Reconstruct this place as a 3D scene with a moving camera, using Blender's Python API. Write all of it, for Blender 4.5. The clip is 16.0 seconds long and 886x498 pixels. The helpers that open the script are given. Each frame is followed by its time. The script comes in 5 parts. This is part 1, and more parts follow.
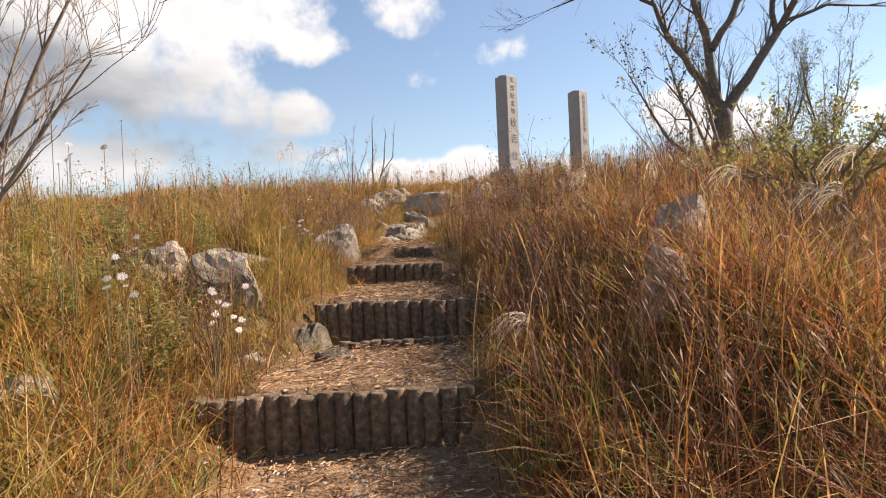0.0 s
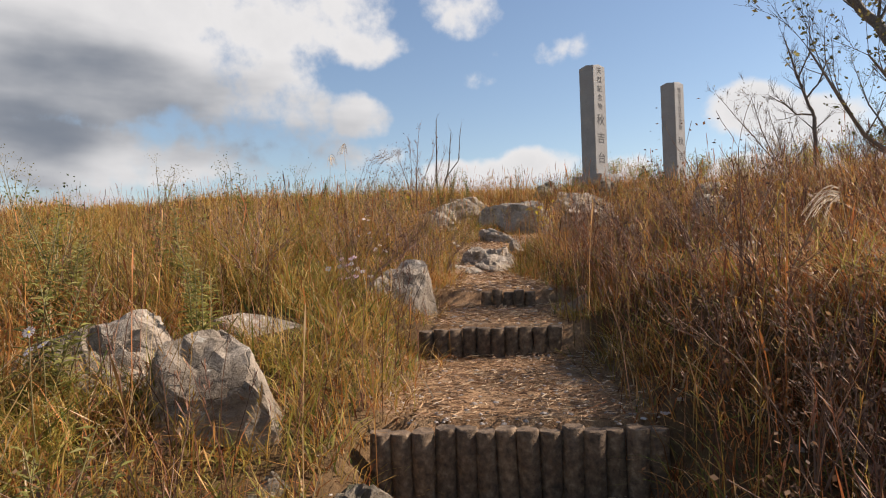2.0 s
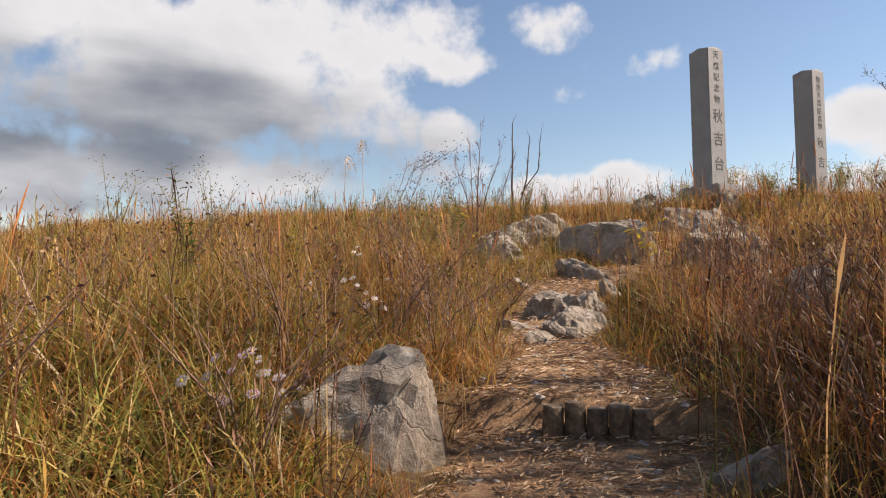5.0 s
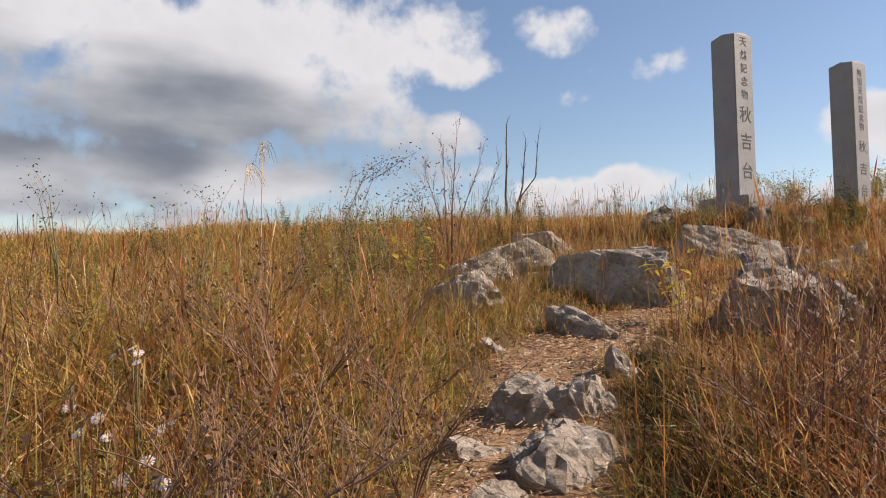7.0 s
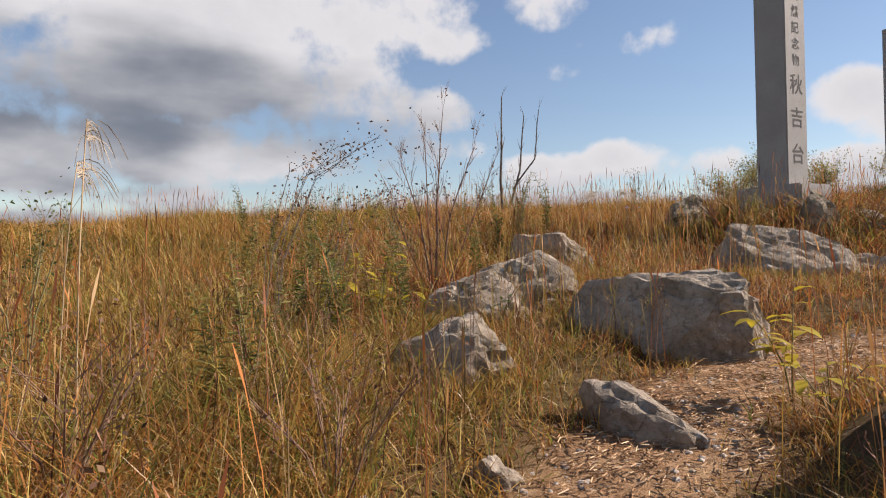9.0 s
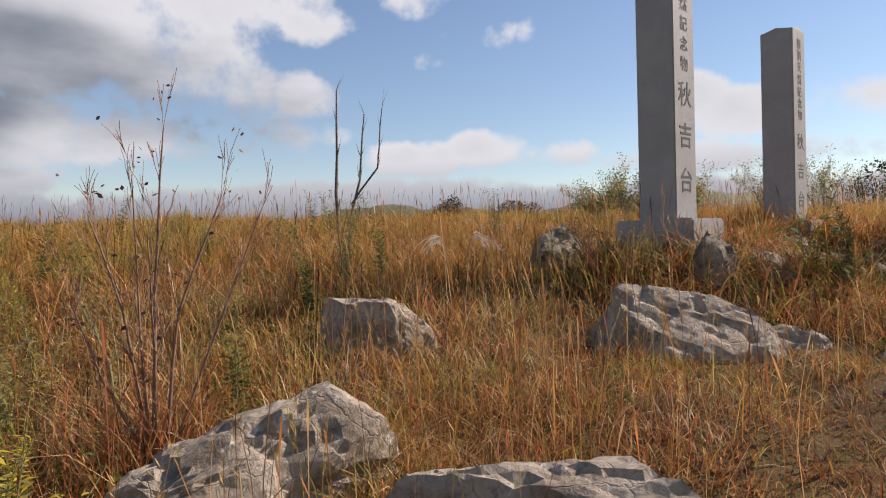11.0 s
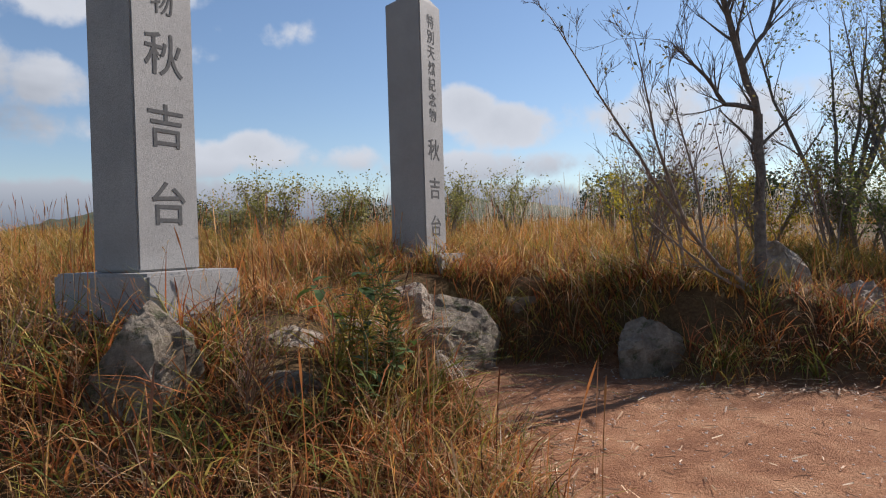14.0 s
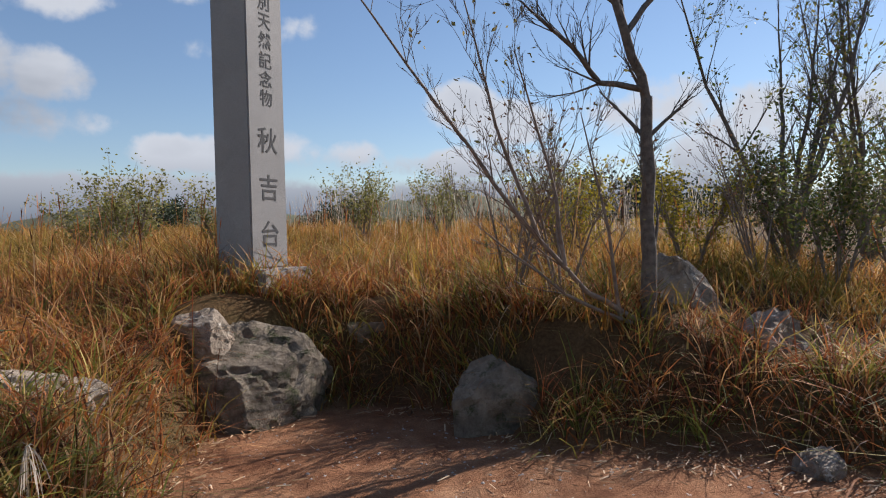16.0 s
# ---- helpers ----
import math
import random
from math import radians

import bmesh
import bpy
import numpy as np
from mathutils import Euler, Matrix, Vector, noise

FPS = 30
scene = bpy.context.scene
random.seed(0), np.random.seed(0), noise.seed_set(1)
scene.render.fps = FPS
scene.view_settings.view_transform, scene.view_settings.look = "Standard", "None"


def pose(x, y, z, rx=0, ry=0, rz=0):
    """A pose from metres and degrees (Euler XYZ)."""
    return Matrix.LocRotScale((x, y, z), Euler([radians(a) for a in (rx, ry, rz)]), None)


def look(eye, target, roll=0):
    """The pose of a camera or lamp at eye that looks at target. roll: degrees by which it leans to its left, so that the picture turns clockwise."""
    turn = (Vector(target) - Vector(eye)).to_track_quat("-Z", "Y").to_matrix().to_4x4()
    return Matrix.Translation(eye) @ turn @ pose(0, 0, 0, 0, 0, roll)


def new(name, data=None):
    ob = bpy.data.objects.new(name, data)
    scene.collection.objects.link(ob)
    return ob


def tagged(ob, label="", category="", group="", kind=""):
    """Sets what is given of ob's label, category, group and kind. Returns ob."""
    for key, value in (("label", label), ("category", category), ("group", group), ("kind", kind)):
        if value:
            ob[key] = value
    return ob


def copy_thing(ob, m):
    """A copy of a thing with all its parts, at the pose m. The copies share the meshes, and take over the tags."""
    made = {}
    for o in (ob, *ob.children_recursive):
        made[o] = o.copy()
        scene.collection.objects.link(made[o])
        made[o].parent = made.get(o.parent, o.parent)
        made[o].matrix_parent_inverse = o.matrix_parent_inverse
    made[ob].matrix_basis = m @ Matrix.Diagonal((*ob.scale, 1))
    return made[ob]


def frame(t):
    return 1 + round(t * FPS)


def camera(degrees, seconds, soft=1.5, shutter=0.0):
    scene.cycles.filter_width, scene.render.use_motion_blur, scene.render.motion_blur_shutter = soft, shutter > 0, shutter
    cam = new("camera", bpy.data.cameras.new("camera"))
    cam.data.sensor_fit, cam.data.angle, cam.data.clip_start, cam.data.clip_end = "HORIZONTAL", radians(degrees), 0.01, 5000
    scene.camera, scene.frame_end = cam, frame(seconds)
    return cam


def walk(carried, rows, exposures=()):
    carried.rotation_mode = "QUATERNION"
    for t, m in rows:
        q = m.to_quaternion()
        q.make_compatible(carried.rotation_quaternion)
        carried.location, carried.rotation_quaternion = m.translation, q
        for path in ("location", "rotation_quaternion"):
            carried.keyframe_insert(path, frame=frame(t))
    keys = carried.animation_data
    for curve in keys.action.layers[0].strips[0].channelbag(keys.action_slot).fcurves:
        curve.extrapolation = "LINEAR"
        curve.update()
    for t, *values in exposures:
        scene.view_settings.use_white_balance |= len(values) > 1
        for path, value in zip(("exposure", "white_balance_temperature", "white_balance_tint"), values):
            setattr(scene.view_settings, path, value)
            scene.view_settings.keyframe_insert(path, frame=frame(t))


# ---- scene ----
cam = camera(69.8, 16.0, soft=1.1)
PATH = [
    (0, (0.360, 3.876, 2.470), (0.336, 5.875, 2.502), -2.3),
    (0.5, (0.329, 4.410, 2.595), (0.276, 6.409, 2.630), -2.2),
    (1, (0.165, 4.831, 2.772), (0.058, 6.828, 2.808), -2.2),
    (1.5, (-0.037, 5.406, 2.830), (-0.206, 7.398, 2.872), -2.0),
    (2, (-0.095, 6.069, 2.899), (-0.296, 8.059, 2.940), -1.7),
    (2.5, (-0.206, 6.740, 2.938), (-0.437, 8.726, 2.978), -1.6),
    (3, (-0.160, 7.330, 3.009), (-0.435, 9.311, 3.049), -1.4),
    (3.5, (-0.195, 7.669, 3.240), (-0.519, 9.642, 3.286), -1.2),
    (4, (-0.176, 8.075, 3.175), (-0.559, 10.037, 3.230), -0.9),
    (4.2, (-0.129, 8.234, 3.169), (-0.535, 10.192, 3.232), -0.8),
    (6.3, (-0.076, 9.982, 3.417), (-0.572, 11.916, 3.535), -1.1),
    (6.5, (-0.111, 10.239, 3.476), (-0.597, 12.175, 3.592), -0.9),
    (7, (-0.073, 10.762, 3.595), (-0.554, 12.700, 3.699), -0.7),
    (7.5, (-0.122, 11.127, 3.767), (-0.609, 13.066, 3.850), -0.6),
    (8, (-0.250, 11.690, 3.802), (-0.760, 13.622, 3.873), -0.4),
    (8.2, (-0.285, 11.922, 3.790), (-0.797, 13.854, 3.855), -0.4),
    (10.3, (-0.659, 14.029, 4.537), (-0.879, 16.017, 4.515), -1.9),
    (10.5, (-0.550, 14.383, 4.521), (-0.734, 16.374, 4.499), -1.8),
    (11, (-0.264, 14.983, 4.729), (-0.299, 16.983, 4.710), -1.4),
    (11.5, (0.044, 15.518, 4.769), (0.192, 17.513, 4.747), -1.7),
    (12, (0.400, 16.172, 4.889), (0.673, 18.154, 4.861), -1.6),
    (12.5, (0.931, 16.679, 4.857), (1.423, 18.617, 4.835), -1.4),
    (13, (1.542, 17.197, 4.878), (2.098, 19.118, 4.854), -1.4),
    (13.5, (2.086, 17.495, 4.923), (2.690, 19.402, 4.905), -1.3),
    (14, (2.666, 17.626, 5.060), (3.297, 19.524, 5.037), -1.7),
    (14.5, (3.095, 17.905, 5.088), (3.746, 19.796, 5.066), -1.8),
    (15, (3.435, 18.116, 5.116), (4.106, 20.000, 5.094), -1.7),
    (15.5, (3.994, 18.254, 5.235), (4.664, 20.138, 5.205), -1.4),
    (16, (4.509, 18.383, 5.164), (5.138, 20.280, 5.129), -1.4),
]
walk(cam, [(t, look(eye, target, roll)) for t, eye, target, roll in PATH], [(0.0, 1.14, 6950, 16), (1.5, 0.77, 6750, 15), (4.0, 0.83, 6750, 16), (8.0, 0.70, 6650, 17), (11.0, 0.69, 6500, 18), (13.0, 0.55, 6120, 15), (16.0, 0.48, 6020, 15)])

# ---- sky and sun ----
SUN_AZ, SUN_EL = (0.945, 0.327), 38.0


def wire(tree, a, b):
    tree.links.new(a, b)


def sky():
    world = bpy.data.worlds.new("sky")
    scene.world = world
    world.use_nodes = True
    nt = world.node_tree
    nt.nodes.clear()
    N = nt.nodes.new

    def maths(op, a, b=None, c=None):
        n = N("ShaderNodeMath")
        n.operation = op
        for k, v in enumerate((a, b, c)):
            if v is None:
                continue
            if isinstance(v, (int, float)):
                n.inputs[k].default_value = v
            else:
                wire(nt, v, n.inputs[k])
        return n.outputs[0]

    out, bg = N("ShaderNodeOutputWorld"), N("ShaderNodeBackground")
    wire(nt, bg.outputs[0], out.inputs[0])
    st = N("ShaderNodeTexSky")
    st.sky_type, st.sun_disc = "NISHITA", False
    st.sun_elevation = radians(SUN_EL)
    st.sun_rotation = math.atan2(SUN_AZ[0], SUN_AZ[1])
    st.air_density, st.dust_density, st.ozone_density = 1.15, 0.15, 1.9
    co = N("ShaderNodeTexCoord")
    sep = N("ShaderNodeSeparateXYZ")
    wire(nt, co.outputs["Generated"], sep.inputs[0])
    x, y, z = sep.outputs
    az = maths("MULTIPLY", maths("ARCTAN2", x, y), 57.2958)      # degrees to the right of north
    el = maths("MULTIPLY", maths("ARCSINE", z), 57.2958)
    # warp the cloud outlines with billowing noise
    nz = N("ShaderNodeTexNoise")
    nz.inputs["Scale"].default_value, nz.inputs["Detail"].default_value, nz.inputs["Roughness"].default_value = 6.5, 9.0, 0.56
    wire(nt, co.outputs["Generated"], nz.inputs["Vector"])
    puff = N("ShaderNodeTexNoise")
    puff.inputs["Scale"].default_value, puff.inputs["Detail"].default_value, puff.inputs["Roughness"].default_value = 16.0, 8.0, 0.55
    wire(nt, co.outputs["Generated"], puff.inputs["Vector"])
    # the drifting cumulus: azimuth, elevation, half width, half height, weight
    CLOUDS = [(-33, 16.5, 21, 8.5, 1.3), (-20, 21, 10, 5, 1.2), (-47, 21, 14, 6, 1.2), (-12.5, 18.6, 4.5, 2.2, 1.0), (-12.8, 13.6, 3.4, 2.3, 1.0), (-36, 9.5, 22, 3.6, 1.25), (-46, 6.6, 7, 1.9, 1.0), (-36, 5.4, 9, 1.3, 0.7),
              (-3.4, 21.4, 3.4, 1.8, 0.5), (3.5, 17.8, 4.0, 1.1, 0.3), (-2.4, 15.6, 3.0, 1.1, 0.35),
              (-3, 7.6, 4.6, 1.6, 0.95), (3.5, 8.2, 4.2, 1.7, 0.95), (9, 7.4, 4.4, 1.6, 0.9), (19.5, 11.6, 4.2, 2.0, 1.0), (25, 9.8, 4.8, 2.4, 1.0), (36, 10.5, 7.5, 2.9, 0.9), (24, 6.6, 12, 1.5, 0.9), (47, 8, 9, 4.0, 0.8),
              (0, 0.0, 85, 5.6, 2.2), (80, 14, 18, 6, 0.9), (120, 22, 22, 9, 0.9), (-90, 18, 24, 9, 1.0), (170, 20, 30, 9, 1.0)]
    total = None
    for a0, e0, w, h, k in CLOUDS:
        da = maths("DIVIDE", maths("SUBTRACT", az, a0), w)
        de = maths("DIVIDE", maths("SUBTRACT", el, e0), h)
        r2 = maths("ADD", maths("MULTIPLY", da, da), maths("MULTIPLY", de, de))
        m = maths("MULTIPLY", maths("SUBTRACT", 1.0, r2), k)
        total = m if total is None else maths("SMOOTH_MAX", total, m, 0.3)
    total = maths("MAXIMUM", total, -0.9)
    wob = maths("MULTIPLY", maths("SUBTRACT", nz.outputs["Fac"], 0.5), 4.2)
    wob2 = maths("MULTIPLY", maths("SUBTRACT", puff.outputs["Fac"], 0.5), 1.5)
    dens = maths("ADD", maths("ADD", total, wob), wob2)
    mask = N("ShaderNodeMapRange")
    mask.interpolation_type = "SMOOTHSTEP"
    mask.inputs["From Min"].default_value, mask.inputs["From Max"].default_value = 0.0, 0.8
    wire(nt, dens, mask.inputs["Value"])
    # the heavy cloud is grey in its thick middle and white at its sunlit rim
    broad = N("ShaderNodeTexNoise")
    broad.inputs["Scale"].default_value, broad.inputs["Detail"].default_value, broad.inputs["Roughness"].default_value = 5.0, 4.0, 0.45
    flat = N("ShaderNodeMapping")
    flat.inputs["Scale"].default_value = (0.8, 0.8, 2.4)
    wire(nt, co.outputs["Generated"], flat.inputs["Vector"])
    wire(nt, flat.outputs[0], broad.inputs["Vector"])
    gx = maths("DIVIDE", maths("ADD", az, 38), 25.0)
    gy = maths("DIVIDE", maths("SUBTRACT", el, 12.0), 7.5)
    core = maths("SUBTRACT", 1.15, maths("ADD", maths("MULTIPLY", gx, gx), maths("MULTIPLY", gy, gy)))
    core = maths("ADD", core, maths("MULTIPLY", maths("SUBTRACT", broad.outputs["Fac"], 0.5), 3.4))
    core = maths("ADD", core, maths("MULTIPLY", maths("SUBTRACT", nz.outputs["Fac"], 0.5), 0.9))
    cm = N("ShaderNodeMapRange")
    cm.interpolation_type = "SMOOTHSTEP"
    cm.inputs["From Min"].default_value, cm.inputs["From Max"].default_value = -0.7, 1.6
    wire(nt, core, cm.inputs["Value"])
    under = N("ShaderNodeMapRange")
    under.inputs["From Min"].default_value, under.inputs["From Max"].default_value = 0.5, 1.6
    under.inputs["To Max"].default_value = 0.32
    wire(nt, dens, under.inputs["Value"])
    grey = maths("MINIMUM", maths("MAXIMUM", cm.outputs[0], maths("MULTIPLY", under.outputs[0], maths("SUBTRACT", 1.1, puff.outputs["Fac"]))), 1.0)
    haze = N("ShaderNodeMapRange")
    haze.inputs["From Min"].default_value, haze.inputs["From Max"].default_value = 8.0, 2.0
    haze.inputs["To Max"].default_value = 0.9
    wire(nt, el, haze.inputs["Value"])
    grey = maths("MAXIMUM", grey, haze.outputs[0])
    tone = N("ShaderNodeMix")
    tone.data_type = "RGBA"
    tone.inputs["A"].default_value = (6.3, 6.5, 6.55, 1)
    tone.inputs["B"].default_value = (1.55, 1.85, 2.25, 1)
    wire(nt, grey, tone.inputs["Factor"])
    blend = N("ShaderNodeMix")
    blend.data_type = "RGBA"
    wire(nt, mask.outputs[0], blend.inputs["Factor"])
    wire(nt, st.outputs[0], blend.inputs["A"])
    wire(nt, tone.outputs["Result"], blend.inputs["B"])
    wire(nt, blend.outputs["Result"], bg.inputs["Color"])
    bg.inputs["Strength"].default_value = 0.075


sky()
sun = new("sun", bpy.data.lights.new("sun", "SUN"))
sun.data.energy, sun.data.angle, sun.data.color = 5.0, radians(0.6), (1.0, 0.90, 0.77)
sun.matrix_world = look((SUN_AZ[0] * 40, SUN_AZ[1] * 40, 40 * math.tan(radians(SUN_EL))), (0, 0, 0))


# ---- materials ----
def material(name, build):
    m = bpy.data.materials.new(name)
    m.use_nodes = True
    nt = m.node_tree
    build(nt, nt.nodes["Principled BSDF"], nt.nodes.new)
    return m


def ramp(nt, fac, stops):
    r = nt.nodes.new("ShaderNodeValToRGB")
    e = r.color_ramp.elements
    while len(e) < len(stops):
        e.new(0.5)
    for k, (p, c) in enumerate(stops):
        e[k].position, e[k].color = p, (*c, 1)
    wire(nt, fac, r.inputs[0])
    return r.outputs[0]


def noise_tex(nt, scale, detail=6, rough=0.6, vec=None):
    n = nt.nodes.new("ShaderNodeTexNoise")
    n.inputs["Scale"].default_value, n.inputs["Detail"].default_value, n.inputs["Roughness"].default_value = scale, detail, rough
    if vec is None:
        g = nt.nodes.new("ShaderNodeNewGeometry")
        vec = g.outputs["Position"]
    wire(nt, vec, n.inputs["Vector"])
    return n.outputs["Fac"]


def mixed(nt, fac, a, b, mode="MIX"):
    n = nt.nodes.new("ShaderNodeMix")
    n.data_type, n.blend_type = "RGBA", mode
    for key, v in (("Factor", fac), ("A", a), ("B", b)):
        if isinstance(v, (int, float)):
            n.inputs[key].default_value = v
        elif isinstance(v, tuple):
            n.inputs[key].default_value = (*v, 1)
        else:
            wire(nt, v, n.inputs[key])
    return n.outputs["Result"]


def bump(nt, height, strength, dist, bsdf):
    b = nt.nodes.new("ShaderNodeBump")
    b.inputs["Strength"].default_value, b.inputs["Distance"].default_value = strength, dist
    wire(nt, height, b.inputs["Height"])
    wire(nt, b.outputs[0], bsdf.inputs["Normal"])


def thin(nt, bsdf, colour, share):
    """Let light through a thin blade or leaf."""
    tr, mx = nt.nodes.new("ShaderNodeBsdfTranslucent"), nt.nodes.new("ShaderNodeMixShader")
    wire(nt, colour, tr.inputs["Color"])
    mx.inputs[0].default_value = share
    wire(nt, bsdf.outputs[0], mx.inputs[1])
    wire(nt, tr.outputs[0], mx.inputs[2])
    wire(nt, mx.outputs[0], nt.nodes["Material Output"].inputs["Surface"])


def blades(name, stops, share=0.36, patch=None):
    def build(nt, b, N):
        g = N("ShaderNodeNewGeometry")
        c = ramp(nt, g.outputs["Random Per Island"], stops)
        if patch:
            f = ramp(nt, noise_tex(nt, 0.45, 3), [(0.42, (0, 0, 0)), (0.62, (1, 1, 1))])
            c2 = ramp(nt, g.outputs["Random Per Island"], patch)
            c = mixed(nt, f, c, c2)
        c = mixed(nt, 0.8, c, ramp(nt, noise_tex(nt, 4.5, 3), [(0.32, (0.42, 0.40, 0.38)), (0.68, (1.25, 1.2, 1.15))]), "MULTIPLY")
        wire(nt, c, b.inputs["Base Color"])
        b.inputs["Roughness"].default_value = 0.62
        b.inputs["Specular IOR Level"].default_value = 0.3
        thin(nt, b, c, share)
    return material(name, build)


M_GRASS = blades("dry_grass", [(0.0, (0.10, 0.045, 0.018)), (0.2, (0.40, 0.165, 0.045)), (0.45, (0.62, 0.29, 0.08)), (0.65, (0.50, 0.28, 0.07)), (0.8, (0.24, 0.20, 0.04)), (0.92, (0.64, 0.39, 0.15)), (1.0, (0.74, 0.55, 0.30))], 0.44,
                 patch=[(0.0, (0.09, 0.07, 0.02)), (0.22, (0.44, 0.25, 0.055)), (0.45, (0.34, 0.28, 0.05)), (0.7, (0.20, 0.21, 0.035)), (0.87, (0.56, 0.36, 0.10)), (1.0, (0.68, 0.50, 0.24))])
M_RUSSET = blades("russet_grass", [(0.0, (0.07, 0.028, 0.015)), (0.3, (0.31, 0.10, 0.038)), (0.55, (0.58, 0.225, 0.07)), (0.72, (0.22, 0.10, 0.038)), (0.9, (0.62, 0.34, 0.13)), (1.0, (0.70, 0.49, 0.27))], 0.38)
M_GREENGRASS = blades("green_grass", [(0.0, (0.08, 0.11, 0.025)), (0.4, (0.22, 0.24, 0.045)), (0.75, (0.38, 0.32, 0.07)), (1.0, (0.54, 0.41, 0.14))])
M_BROWNSTEM = blades("brown_stem", [(0.0, (0.06, 0.028, 0.02)), (0.5, (0.20, 0.085, 0.05)), (1.0, (0.40, 0.22, 0.13))], 0.2)
M_STRAW = blades("straw", [(0.0, (0.36, 0.23, 0.12)), (0.5, (0.54, 0.40, 0.23)), (1.0, (0.7, 0.58, 0.41))], 0.25)
M_LITTER = blades("litter", [(0.0, (0.12, 0.06, 0.03)), (0.4, (0.32, 0.18, 0.09)), (0.75, (0.52, 0.34, 0.18)), (1.0, (0.68, 0.54, 0.36))], 0.1)
M_PLUME = blades("plume", [(0.0, (0.5, 0.42, 0.32)), (1.0, (0.75, 0.68, 0.58))], 0.5)
M_LEAF = blades("shrub_leaf", [(0.0, (0.06, 0.09, 0.025)), (0.5, (0.13, 0.17, 0.045)), (0.85, (0.22, 0.22, 0.06)), (1.0, (0.36, 0.27, 0.1))], 0.42)
M_DULLLEAF = blades("dull_leaf", [(0.0, (0.12, 0.11, 0.04)), (0.5, (0.24, 0.22, 0.07)), (1.0, (0.40, 0.31, 0.13))], 0.45)
M_BROWNLEAF = blades("withered_leaf", [(0.0, (0.08, 0.045, 0.03)), (0.6, (0.20, 0.11, 0.065)), (1.0, (0.34, 0.22, 0.12))], 0.3)
M_OLIVE = blades("olive_leaf", [(0.0, (0.14, 0.15, 0.045)), (0.5, (0.28, 0.28, 0.08)), (1.0, (0.42, 0.38, 0.15))], 0.45)
M_YELLOWLEAF = blades("yellow_leaf", [(0.0, (0.30, 0.26, 0.03)), (0.6, (0.52, 0.42, 0.04)), (1.0, (0.25, 0.28, 0.05))], 0.45)
M_BROADLEAF = blades("broad_leaf", [(0.0, (0.05, 0.09, 0.02)), (0.6, (0.10, 0.16, 0.04)), (1.0, (0.22, 0.26, 0.06))], 0.3)
M_PETAL = blades("petal", [(0.0, (0.74, 0.66, 0.74)), (1.0, (0.85, 0.82, 0.84))], 0.3)
M_PINKPETAL = blades("pink_petal", [(0.0, (0.62, 0.42, 0.62)), (1.0, (0.78, 0.62, 0.74))], 0.3)


def plain(name, c1, c2, scale, rough, relief=0.0, rscale=60):
    def build(nt, b, N):
        f = noise_tex(nt, scale)
        wire(nt, ramp(nt, f, [(0.3, c1), (0.7, c2)]), b.inputs["Base Color"])
        b.inputs["Roughness"].default_value = rough
        if relief:
            bump(nt, noise_tex(nt, rscale, 8), relief, 0.02, b)
    return material(name, build)


M_FLOWEREYE = plain("flower_eye", (0.6, 0.42, 0.03), (0.75, 0.55, 0.05), 200, 0.7)
M_STEM = plain("stem", (0.12, 0.09, 0.04), (0.2, 0.17, 0.06), 30, 0.7)
M_BARK = plain("bark", (0.075, 0.062, 0.05), (0.19, 0.16, 0.135), 22, 0.85, 0.7, 70)
M_TWIG = plain("twig", (0.12, 0.09, 0.07), (0.27, 0.21, 0.165), 15, 0.8)
M_REDTWIG = plain("red_twig", (0.11, 0.055, 0.035), (0.25, 0.15, 0.095), 15, 0.8)
M_FAR = plain("far_woods", (0.035, 0.05, 0.025), (0.10, 0.10, 0.05), 0.35, 0.9)
M_DARKLEAF = blades("dark_leaf", [(0.0, (0.02, 0.035, 0.015)), (1.0, (0.06, 0.08, 0.03))], 0.2)


